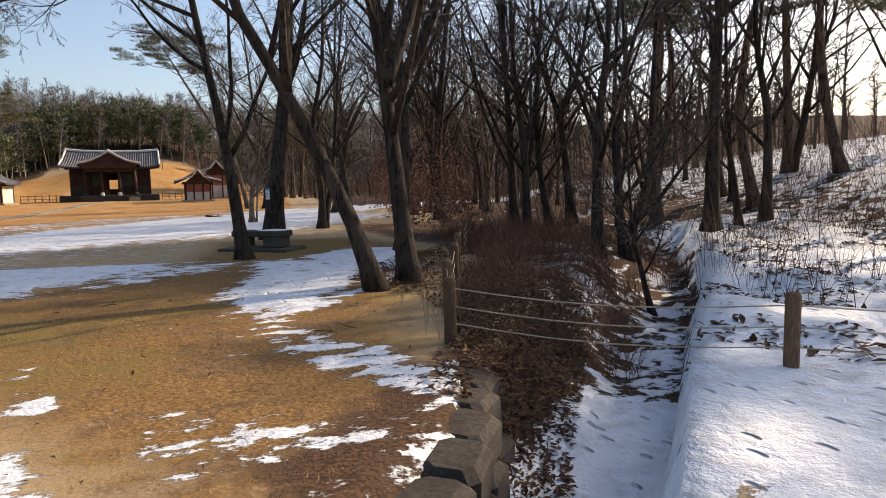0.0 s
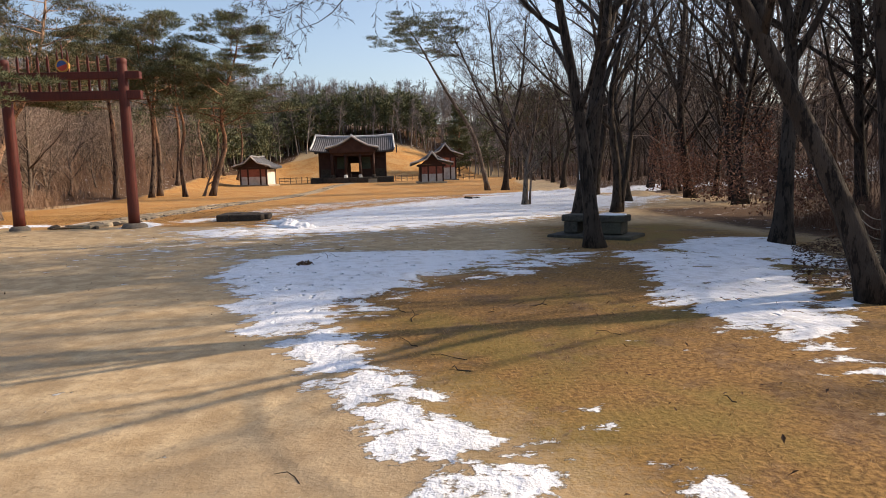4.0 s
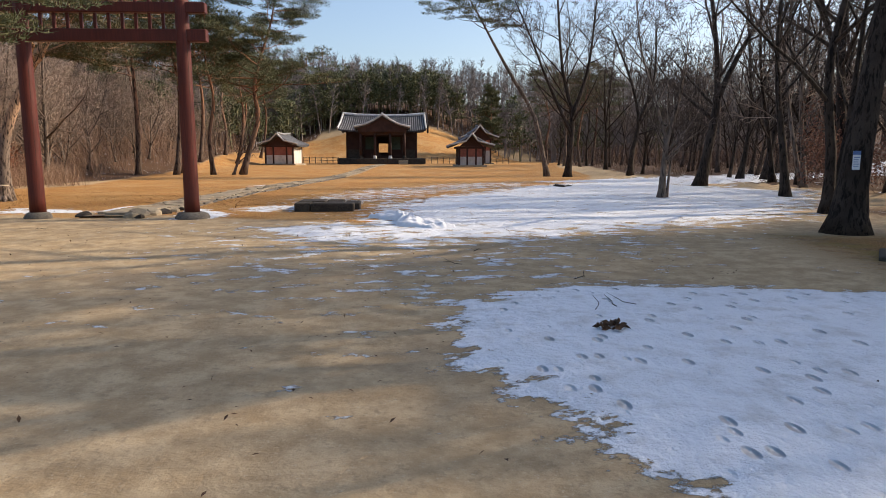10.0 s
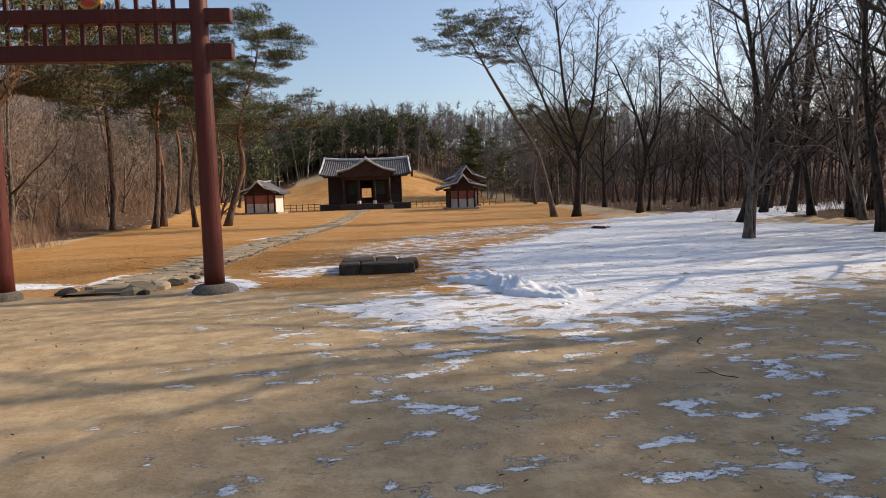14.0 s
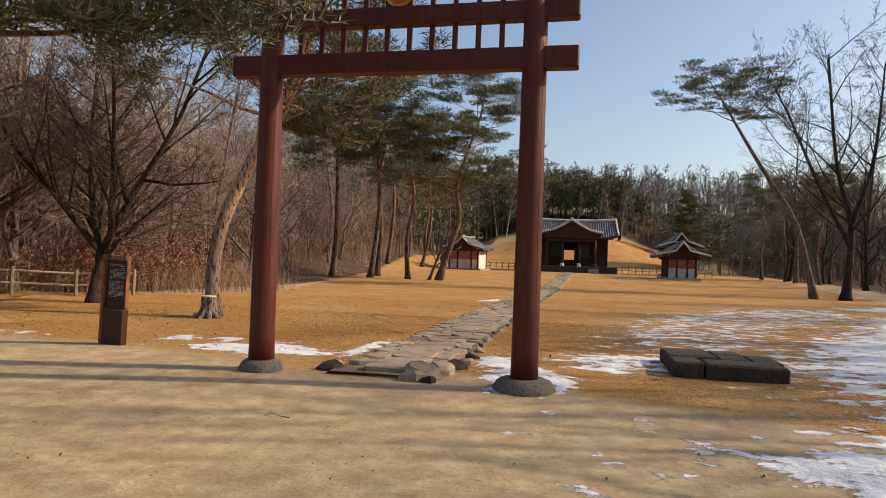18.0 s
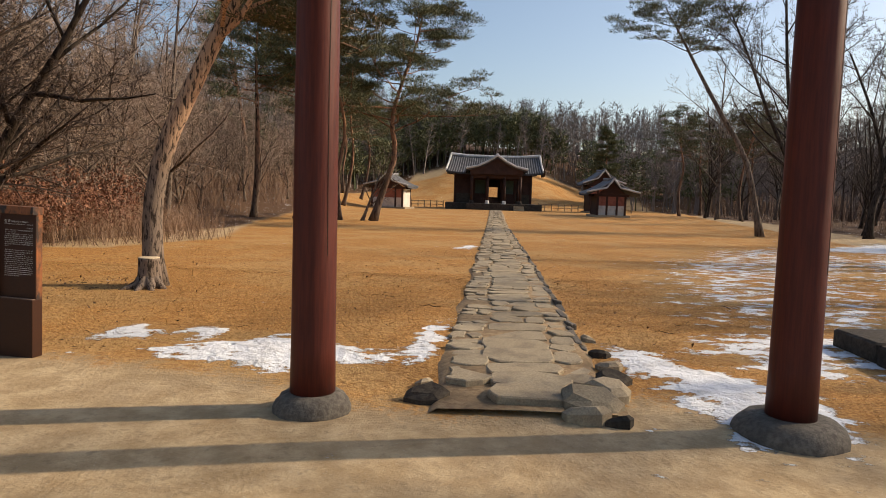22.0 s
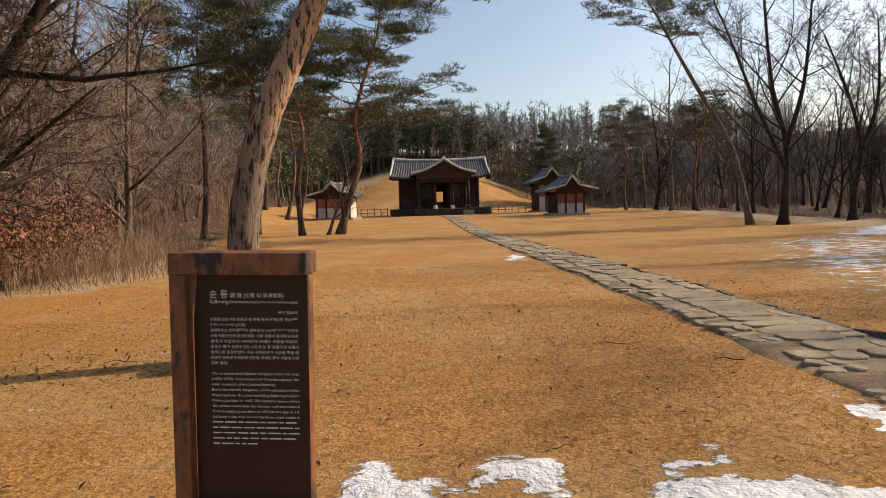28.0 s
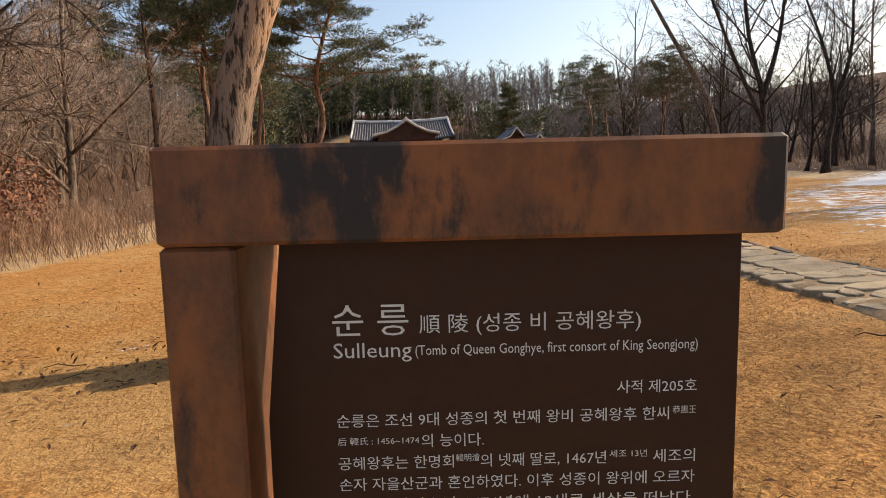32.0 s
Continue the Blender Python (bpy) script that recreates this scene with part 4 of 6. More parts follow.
plant_bare(bare_meshes("tree_m", 22, [([(0, 0, 0), (-0.2, 0.1, 0.9), (-0.45, 0.1, 1.9), (-0.6, 0.1, 4.0)], 0.075)], BARE_LIGHT), 20.6, -14.5, "thin leaning sapling above the ditch")
plant_bare(bare_meshes("tree_n", 23, [([(0, 0, 0), (0, 0, 2.5), (0.1, 0, 6.0), (0.2, 0.1, 13.0)], 0.27)], dict(BARE, bare=(0.55, 0.3, 0.2, 0.15))), 27.4, -9.2, "straight dark trunk on the wooded slope")
plant_bare(bare_meshes("tree_o", 24, [([(0, 0, 0), (0.15, 0, 2.0), (0.3, 0.2, 5.0), (-0.6, 0.4, 9.0), (-1.2, 0.5, 16.0)], 0.30), ([(0.3, 0.2, 5.0), (1.6, 0.4, 9.0), (2.2, 0.5, 15.5)], 0.20), ([(0.2, 0.1, 3.6), (-1.7, 0.2, 7.5), (-3.4, 0.2, 11.5), (-4.6, 0.2, 14.0)], 0.15)], dict(BARE, bare=(0.4, 0.22, 0.15, 0.1), number=(15, 9, 7, 8), ratio=(0.46, 0.46, 0.46, 0.5), thin=(0.42, 0.48, 0.5, 0.55), round=3, thread=0.010)), 20.6, 37.0, "tall bare tree with spreading upright limbs beside a pine")
plant_bare(bare_meshes("tree_p", 25, [([(0, 0, 0), (0.1, 0, 2.0), (0.6, 0.1, 4.6), (-0.2, 0.2, 8.0), (-2.0, 0.2, 12.0)], 0.26), ([(0.6, 0.1, 4.6), (1.8, 0.2, 8.0), (1.7, 0.2, 13.0)], 0.18)], dict(BARE, number=(14, 9, 7, 8), thin=(0.44, 0.48, 0.5, 0.55), round=3, thread=0.010)), 26.4, 38.5, "dark bare tree with a wide forked crown")
# behind the sign
plant_bare(bare_meshes("tree_q", 26, [([(0, 0, 0), (0.1, 0, 0.9), (0.4, 0.1, 2.0), (1.2, 0.1, 3.4), (2.4, 0.0, 5.2), (3.4, -0.2, 7.4)], 0.17), ([(0.4, 0.1, 2.0), (0.9, -0.6, 3.4), (1.6, -1.6, 5.2), (2.0, -2.4, 7.6)], 0.10), ([(0.2, 0.05, 1.4), (-0.9, -0.5, 3.0), (-2.0, -1.2, 4.8), (-2.6, -1.6, 7.4)], 0.10), ([(0.2, 0.05, 1.2), (-0.3, 0.2, 2.8), (-0.5, 0.3, 4.6), (-0.4, 0.3, 7.0)], 0.11)], dict(BARE_DENSE, number=(16, 10, 8, 8), thread=0.007), BARK, TWIG), -10.6, 8.2, "dark bare tree with a dense low crown behind the signboard")
plant_bare(bare_meshes("tree_r", 27, [([(0, 0, 0), (-0.1, 0, 1.5), (-0.1, 0.1, 3.2), (-0.5, 0.2, 5.6), (-0.7, 0.3, 8.5)], 0.15), ([(-0.1, 0.1, 1.6), (-1.0, 0.1, 3.2), (-1.9, 0.2, 5.2)], 0.08)], BARE_DENSE, BARK, TWIG), -12.2, 10.6, "dark bare tree standing in dry brush")
plant_bare(bare_meshes("tree_s", 28, [([(0, 0, 0), (0.1, -0.1, 1.6), (0.5, -0.3, 3.4), (1.4, -0.8, 5.4), (2.2, -1.0, 8.0)], 0.16), ([(0.2, -0.1, 2.0), (-0.6, 0.1, 3.8), (-1.0, 0.2, 6.8)], 0.10)], BARE_DENSE, BARK_GREY, TWIG_MID), -12.6, 5.6, "grey bare tree with low spreading limbs by the rail")
# pines
plant_pine(pine_meshes("pine_l", 37, [(0, 0, 0), (-0.06, 0, 0.9), (0.0, 0, 1.7), (0.25, 0, 2.6), (0.70, 0.05, 3.6), (1.2, 0.15, 4.7), (1.9, 0.25, 6.2), (2.3, 0.3, 7.6), (2.5, 0.4, 9.2)], 0.165, 23, 3.6, 0.55, 7, 200, 0.16, None, NEEDLE_DULL, 0.40, hung=((4.4, (2.7, 0.5, 4.5)), (4.8, (3.5, 1.0, 4.9)), (5.0, (4.2, -0.3, 5.3)), (4.8, (2.4, 2.0, 4.6)), (5.4, (4.9, 0.9, 5.9)), (4.6, (3.2, 1.6, 4.4)), (5.8, (5.2, 0.0, 6.4)), (5.2, (3.4, -1.2, 5.6)), (6.0, (4.4, 1.8, 6.2))), taper=2.4), -5.79, 6.1, "leaning red pine with thick plated bark on the turf")
plant_pine(pine_meshes("pine_near", 32, [(0, 0, 0), (0.18, 0.03, 0.9), (0.42, 0.05, 2.0), (0.80, 0.1, 3.4), (1.2, 0.15, 5.0), (1.4, 0.2, 6.8)], 0.15, 13, 2.8, 0.60, 6, 330, 0.15, PINE_BARK_DARK, NEEDLE, 0.45, hung=((3.9, (3.4, 0.5, 3.75)), (3.6, (2.5, -0.3, 3.5)), (3.9, (1.9, 0.7, 3.6)), (3.5, (0.9, -0.9, 3.45)), (4.2, (2.9, 1.2, 4.1)), (4.0, (4.6, 0.4, 4.2)), (4.3, (3.9, -0.8, 4.3)), (4.1, (2.2, -1.4, 4.0)))), -3.85, -3.65, "slim pine leaning over the road before the red gate")
plant_pine(pine_meshes("pine_m", 33, [(0, 0, 0), (0.7, 0.1, 2.4), (1.5, 0.2, 5.0), (1.2, 0.3, 7.4), (1.8, 0.3, 10.0), (2.9, 0.3, 13.2), (3.3, 0.3, 15.8)], 0.27, 34, 6.2, 0.44, 8, 185, 0.28, PINE_BARK_DARK, NEEDLE, 0.62, 0.16), -6.9, 43.5, "winding red pine with flat layered crown on the lawn")
plant_bare(bare_meshes("stem_m", 34, [([(0, 0, 0), (0.5, 0, 1.4), (1.0, 0.1, 2.8), (1.7, 0.1, 4.6)], 0.13)], BARE_LIGHT, BARK_GREY, TWIG), -7.7, 43.5, "pale forked stem beside the winding pine")
mid_pines = [pine_meshes("pine_v", 40 + i, line, 0.19, 20, 3.8, 0.56, 6, 95, 0.29, PINE_BARK_DARK, n, 0.52, 0.14) for i, (line, n) in enumerate((
    ([(0, 0, 0), (0.2, 0, 3), (-0.2, 0.2, 6), (0.3, 0.1, 9), (0.2, 0.2, 12.5)], NEEDLE),
    ([(0, 0, 0), (-0.5, 0.2, 3), (-0.2, 0.4, 6), (0.5, 0.2, 9), (0.9, 0.1, 12)], NEEDLE_DULL),
    ([(0, 0, 0), (0.6, 0.2, 2.5), (1.0, 0.2, 5.5), (0.7, 0.1, 8.5), (0.9, 0.2, 11)], NEEDLE)))]
PINES = ((-9.4, 43.4, 0.86), (-12.6, 43.5, 1.0), (-15.7, 43.0, 1.02), (-13.1, 47.4, 1.08), (-17, 66, 1.05), (-14.5, 74, 0.95), (-18.5, 84, 1.0), (-23, 62, 1.1), (-15, 92, 0.95), (-19, 100, 1.0),
         (30, 66, 0.9), (34, 74, 1.0), (31.4, 90, 1.05), (35.5, 93, 1.0), (40, -1.5, 1.2), (46, -4, 1.1),
         (36, -1.4, 1.05), (39, -5.0, 1.2), (29, -5, 1.0), (33.5, -5.4, 1.05), (31, -2, 1.0), (29.0, -15.5, 0.6), (31.5, -13.0, 0.65), (33.0, -17.5, 0.7), (30.5, -19.0, 0.62))
rng = Rng(5)
for i, (x, y, s) in enumerate(PINES):
    plant_pine(mid_pines[i % 3], x, y, "tall pine with a winding reddish trunk and dark crown", rng.uniform(0, 360), s * (1.28 if x < 0 else 1.1), "pines at the edge of the lawn")
plant_pine(pine_meshes("pine_r", 35, [(0, 0, 0), (-0.5, 0.1, 2.4), (-1.3, 0.2, 5.3), (-3.2, 0.3, 8.4), (-4.7, 0.4, 11.0), (-5.8, 0.5, 13.0), (-6.8, 0.5, 14.6)], 0.22, 16, 4.8, 0.71, 7, 140, 0.24, BARK_GREY, NEEDLE, 0.50, 0.08), 19.2, 38.2, "pine with a long leaning trunk and a crown at its tip")

plant_pine(pine_meshes("fir", 36, [(0, 0, 0), (0, 0, 4), (0.1, 0, 8), (0.1, 0.1, 13)], 0.2, 60, 2.6, 0.10, 6, 150, 0.32, PINE_BARK_DARK, NEEDLE, 0.5, 0.12), 24.8, 109.0, "dark cone-shaped fir standing behind the pavilion")


# ---- woods ----
thicket = [bare_meshes("thicket_v", 80 + i, stems, BARE_DENSE, BARK_GREY, TWIG_GREY_LIT) for i, stems in enumerate((
    [([(0, 0, 0), (0.2, 0.1, 2), (0.5, 0.1, 4.5), (1.2, 0.3, 9.5)], 0.14), ([(0.1, 0.05, 0.8), (-0.7, 0.3, 2.8), (-1.3, 0.4, 6.5)], 0.08)],
    [([(0, 0, 0), (-0.3, 0.1, 1.8), (-0.6, -0.2, 4.0), (-0.4, -0.5, 8.5)], 0.13), ([(-0.1, 0, 0.6), (0.8, -0.4, 2.6), (1.6, -0.9, 5.5)], 0.07)]))]
for i, (x, y) in enumerate(((-14.4, 7.6), (-13.9, 12.6), (-16.2, 4.4), (-16.6, 10.4), (-15.2, 16.0), (-13.6, 19.6), (-18.5, 7.4), (-18.2, 14.0), (-15.4, 22.6), (-18.8, 19.5), (-14.9, 26.5), (-20.5, 11.0), (-17.5, 27.5), (-16.4, 32.0), (-14.8, 10.0), (-13.2, 15.4), (-17.2, 12.2), (-16.8, 17.6), (-13.4, 23.4))):
    plant_bare(thicket[i % 2], x, y, "twiggy grey-brown tree in the thicket beside the lawn", 137.0 * i, 0.98 + 0.06 * (i % 5), "thicket trees")
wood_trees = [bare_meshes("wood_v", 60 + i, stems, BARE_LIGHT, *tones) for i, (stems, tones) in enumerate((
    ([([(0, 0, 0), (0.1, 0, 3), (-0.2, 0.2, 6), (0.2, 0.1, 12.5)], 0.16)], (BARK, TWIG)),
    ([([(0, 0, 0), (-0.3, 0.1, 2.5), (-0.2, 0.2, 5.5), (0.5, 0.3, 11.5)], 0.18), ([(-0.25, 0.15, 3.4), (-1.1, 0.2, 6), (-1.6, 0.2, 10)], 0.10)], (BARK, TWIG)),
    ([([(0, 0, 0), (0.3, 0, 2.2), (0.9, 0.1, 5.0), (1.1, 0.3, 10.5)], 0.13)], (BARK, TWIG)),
    ([([(0, 0, 0), (0, 0, 4), (0.2, 0, 8), (0.1, 0.1, 14)], 0.19)], (BARK_GREY, TWIG_GREY_LIT)),
    ([([(0, 0, 0), (0.2, 0, 1.6), (0.1, 0.3, 3.6), (-0.4, 0.5, 8.5)], 0.12), ([(0.1, 0, 0.2), (0.7, 0.1, 2.2), (1.3, 0.1, 5.0), (1.5, 0.2, 8.5)], 0.09)], (BARK_GREY, TWIG_GREY_LIT)),
    ([([(0, 0, 0), (0.25, 0.1, 1.8), (0.1, 0.4, 4.0), (0.9, 0.6, 10.5)], 0.12), ([(0.2, 0.05, 1.2), (-0.8, 0.3, 3.2), (-1.5, 0.3, 7.5)], 0.08), ([(0.15, 0.2, 2.6), (1.2, 0.1, 4.6), (1.9, -0.2, 8.0)], 0.07)], (BARK_GREY, TWIG_GREY_LIT)),
    ([([(0, 0, 0), (-0.35, 0, 1.5), (-0.5, 0.2, 3.4), (-1.4, 0.3, 8.8)], 0.10), ([(-0.2, 0, 0.7), (0.5, -0.3, 2.4), (1.3, -0.5, 6.4)], 0.08)], (BARK_GREY, TWIG_MID))))]


def scatter(rng, ring, count, gap, keep=None):
    """Chance places in a ring of corners, at least gap apart."""
    xs, ys = [p[0] for p in ring], [p[1] for p in ring]
    out, tries = [], 0
    while len(out) < count and tries < count * 60:
        tries += 1
        x, y = rng.uniform(min(xs), max(xs)), rng.uniform(min(ys), max(ys))
        if float(inside(np.array(x), np.array(y), ring)) < 0 or (keep and not keep(x, y)):
            continue
        if all((x - a) ** 2 + (y - b) ** 2 > gap * gap for a, b in out):
            out.append((x, y))
    return out


LEFT_WOOD = [(-13.5, 3), (-13.5, 12), (-14.5, 20), (-16.5, 34), (-18, 50), (-18, 80), (-32, 80), (-37, 40), (-37, 3)]
RIGHT_WOOD = [(19.5, -10), (21, -2), (23.5, 8), (27, 18), (31, 30), (27, 44), (28, 60), (30, 85), (52, 85), (56, 20), (52, -24), (26, -24), (22, -16)]
rng = Rng(8)
far_ditch = lambda x, y: abs(float(off_line(np.array(x), np.array(y), DITCH)[0])) > 1.6 and (y > -8 or math.sin(7.3 * x + 5.1 * y) > 0.45)
for i, (x, y) in enumerate(scatter(rng, LEFT_WOOD, 74, 2.2)):
    plant_bare(wood_trees[(5, 4, 6, 5, 4, 6)[i % 6]], x, y, "leafless tree in the wood behind the dry brush", rng.uniform(0, 360), rng.uniform(0.85, 1.3), "bare trees of the western wood", lean=rng.uniform(-7, 7))
for i, (x, y) in enumerate(scatter(rng, RIGHT_WOOD, 70, 2.4, far_ditch)):
    plant_bare(wood_trees[(0, 1, 2, 1, 0, 3)[i % 6]], x, y, "dark leafless tree in the wood beside the snow", rng.uniform(0, 360), rng.uniform(0.8, 1.25), "bare trees of the eastern wood", lean=rng.uniform(-8, 8))
for i, (x, y) in enumerate(((24.6, -4.6), (22.4, -6.8), (29.2, -8.6), (27.8, -4.4), (24.2, -2.8))):
    plant_bare(wood_trees[(1, 0, 2, 0, 1)[i % 5]], x, y, "dark leafless tree on the snowy bank above the ditch", 61.0 * i, 0.85 + 0.07 * (i % 5), "bare trees of the eastern wood", lean=2.5 * (i % 5) - 5.0)
for i, (x, y) in enumerate(((24.5, 9.0), (26.2, 14.5), (28.5, 21.0), (23.6, 3.0), (27.4, 6.0), (30.5, 12.5), (31.5, 27.0))):
    plant_bare(wood_trees[(1, 4, 2)[i % 3]], x, y, "tall dark leafless tree at the edge of the snow", 97.0 * i, 1.4, "bare trees of the eastern wood", lean=3.0 * (i % 3) - 3.0)


def far_wood(name, label, places, rng, pine, material):
    """A wood too far off to count: trunks, branches and twigs, or trunks and needle pads, in one mesh."""
    s = Shape()
    for x, y, h in places:
        z = lie(x, y) - 0.1
        lean = rng.uniform(-1.7, 1.7)
        thick = rng.uniform(0.5, 1.15)
        top = Vector((x + lean, y, z + h))
        s.tube([Vector((x, y, z)), Vector((x + lean * 0.4, y, z + h * 0.5)), top], [0.17 * thick, 0.11 * thick, 0.03], 3, False)
        for _ in range(30 if not pine else 62):
            u = rng.uniform(0.3, 1.0)
            p = Vector((x + lean * u, y, z + h * u))
            if pine:
                r = 2.3 * (1.15 - u) + 0.5
                c = p + Vector((rng.uniform(-r, r), rng.uniform(-r, r), rng.uniform(-0.2, 0.3)))
                needle_pad(s, rng, c, 1.0, 0.25, 9, 0.8, 0.15)
                continue
            d = (Vector((rng.uniform(-1, 1), rng.uniform(-1, 1), rng.uniform(0.3, 1.2)))).normalized()
            e = p + d * h * 0.24 * (1.3 - u)
            w = d.cross(Vector((0.2, 1, 0.1))).normalized()
            s.face(p - w * 0.06, p + w * 0.06, e)
            for _ in range(3):
                q = p.lerp(e, rng.uniform(0.3, 0.9))
                g = q + (d + rng.way() * 0.8).normalized() * h * 0.10
                s.face(q - w * 0.035, q + w * 0.035, g)
    return tagged(part(name, s, material), label, "trees", kind="stuff")


rng = Rng(9)
BACK_WOOD = [(-70, 104), (-24, 104), (-16, 128), (4, 137), (26, 131), (37, 104), (90, 100), (120, 200), (-110, 200)]
places = [(x, y, rng.uniform(8, 13)) for x, y in scatter(rng, BACK_WOOD, 1500, 1.5)]
far_wood("far_bare_wood", "leafless wood on the hill behind the shrine, coloured pale as by haze", places, rng, False, TWIG_HAZED)
places = [(x, y, rng.uniform(7.5, 10.5)) for x, y in scatter(rng, [(-60, 100), (-18, 106), (-12, 130), (6, 139), (20, 137), (16, 158), (-50, 158)], 120, 2.5)]
places += [(x, y, rng.uniform(8, 12)) for x, y in scatter(rng, [(24, 124), (36, 104), (60, 104), (60, 150), (24, 150)], 26, 3)]
places += [(x, y, rng.uniform(8, 11)) for x, y in scatter(rng, [(-14, 132), (6, 140), (21, 137), (19, 150), (-14, 150)], 60, 1.9)]
far_wood("far_pine_wood", "dark pines on the hill behind the shrine", places, rng, True, NEEDLE)
ring = [(-37, 3), (-36, 40), (-32, 96), (-70, 104), (-110, 104), (-110, -20), (-46, -20)]
places = [(x, y, rng.uniform(8, 13)) for x, y in scatter(rng, ring, 330, 2.0)]
far_wood("western_wood", "deep leafless wood on the western slope", places, rng, False, TWIG_GREY_LIT)
ring = [(52, 95), (56, 20), (52, -24), (26, -24), (24, -60), (130, -60), (130, 96)]
places = [(x, y, rng.uniform(8, 13)) for x, y in scatter(rng, ring, 420, 2.0)]
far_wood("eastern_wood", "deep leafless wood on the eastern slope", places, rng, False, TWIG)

# ---- red gate ----
def red_gate():
    gate = thing("red_spike_gate", "tall red timber gate with spiked slats on granite footings", "gate", pose(0, 0, 0, 0, 0, -2.85))
    for x in (-1.776, 1.776):
        col = part("column", Shape().lathe([(0.174, 0.12), (0.168, 0.5), (0.160, 2.4), (0.152, 4.2), (0.147, 5.02), (0.140, 5.06), (0.147, 5.08), (0.147, 5.20), (0.11, 5.23)], 28, (x, 0)), RED_PAINT, gate, smooth=True)
        rng = Rng(3 + int(x))
        foot = Shape()
        k = 0.80 if x < 0 else 1.06
        foot.lathe([(0.36 * k, -0.08), (0.37 * k, 0.03), (0.335 * k, 0.09), (0.30 * k, 0.125), (0.25 * k, 0.145), (0.17, 0.15)], 26, (x, 0), 0.035, rng)
        part("footing", foot, STONE_GREY, gate, "rough granite footing", True)
        crack, a = Shape(), -0.72
        line = [(z, 0.1705 - 0.0047 * z + 0.0002) for z in (1.2 + 0.26 * k for k in range(13))]
        crack.tube([(x + r * math.cos(a + 0.03 * math.sin(2.2 * z)), r * math.sin(a + 0.03 * math.sin(2.2 * z)), z) for z, r in line], [0.0035] * 13, 4)
        part("crack", crack, STONE_DARK, col)
    for z0, z1 in ((3.98, 4.25), (4.60, 4.83)):
        part("beam", Shape().box(-2.32, -0.10, z0, 2.32, 0.10, z1, 0.015), RED_PAINT, gate)
    for i in range(10):
        x = -1.36 + 0.302 * i
        s = Shape()
        tip = 5.24 + (0.05 if 3 < i < 6 else 0.0)
        s.box(x - 0.033, -0.028, 3.99, x + 0.033, 0.028, tip, 0.006)
        n = len(s.v)
        s.v.extend([(x - 0.033, -0.02, tip), (x + 0.033, -0.02, tip), (x + 0.033, 0.02, tip), (x - 0.033, 0.02, tip), (x, 0, tip + 0.12)])
        s.f.extend([(n, n + 1, n + 4), (n + 1, n + 2, n + 4), (n + 2, n + 3, n + 4), (n + 3, n, n + 4)])
        part("spike_slat", s, RED_PAINT, gate)

    def disc(a0, a1, r, y0, y1, zc):
        s = Shape()
        ring = [(0.0, 0.0)] + [(r * math.cos(a0 + (a1 - a0) * k / 14), r * math.sin(a0 + (a1 - a0) * k / 14)) for k in range(15)]
        n, k = 0, len(ring)
        for y in (y0, y1):
            s.v.extend((x, y, zc + z) for x, z in ring)
        s.f.append(tuple(range(k)))
        s.f.append(tuple(reversed(range(k, 2 * k))))
        s.f.extend((i, (i + 1) % k, k + (i + 1) % k, k + i) for i in range(k))
        return s

    emblem = part("emblem", disc(0, 2 * math.pi, 0.20, -0.055, 0.055, 5.03), PAINT_GOLD, gate, "round painted emblem in three colours")
    part("half_disc", disc(0.35, 0.35 + math.pi, 0.155, -0.063, 0.063, 5.03), PAINT_BLUE, emblem, "blue half")
    part("half_disc", disc(0.35 + math.pi, 0.35 + 2 * math.pi, 0.155, -0.063, 0.063, 5.03), PAINT_RED, emblem, "red half")
    for x, h in ((-0.13, 0.40), (0.0, 0.62), (0.13, 0.40)):
        s = Shape()
        s.tube([(x, 0, 5.15), (x * 1.3, 0, 5.15 + h * 0.5), (x * 1.1, 0, 5.15 + h)], [0.03, 0.025, 0.006], 6)
        part("prong", s, RED_PAINT, gate)


red_gate()


# ---- stone path, slab platform, bench ----
def path_centre(y):
    return -0.06 + 0.0565 * y


def ragged(rng, x0, x1, y0, y1, j=0.085):
    """The outline of a rough stone."""
    def r():
        return rng.uniform(-j, j)
    pts = []
    w, d = x1 - x0, y1 - y0
    for sx, sy in ((0, 0), (1, 0), (1, 1), (0, 1)):
        cx, cy = (x0, x1)[sx], (y0, y1)[sy]
        ix, iy = (1, -1)[sx], (1, -1)[sy]
        k, m = min(rng.uniform(0.3, 1.9) * j, w * 0.3), min(rng.uniform(0.3, 1.9) * j, d * 0.3)
        pair = [(cx + ix * abs(r()) * 0.3, cy + iy * m), (cx + ix * k, cy + iy * abs(r()) * 0.3)]
        pts.extend(pair if sx == sy else pair[::-1])
        if sx == sy:
            pts.append((cx + ix * w * rng.uniform(0.4, 0.6), cy + iy * r() * 0.5))
        else:
            pts.append((cx + ix * r() * 0.4, cy + iy * d * rng.uniform(0.4, 0.6)))
    return pts


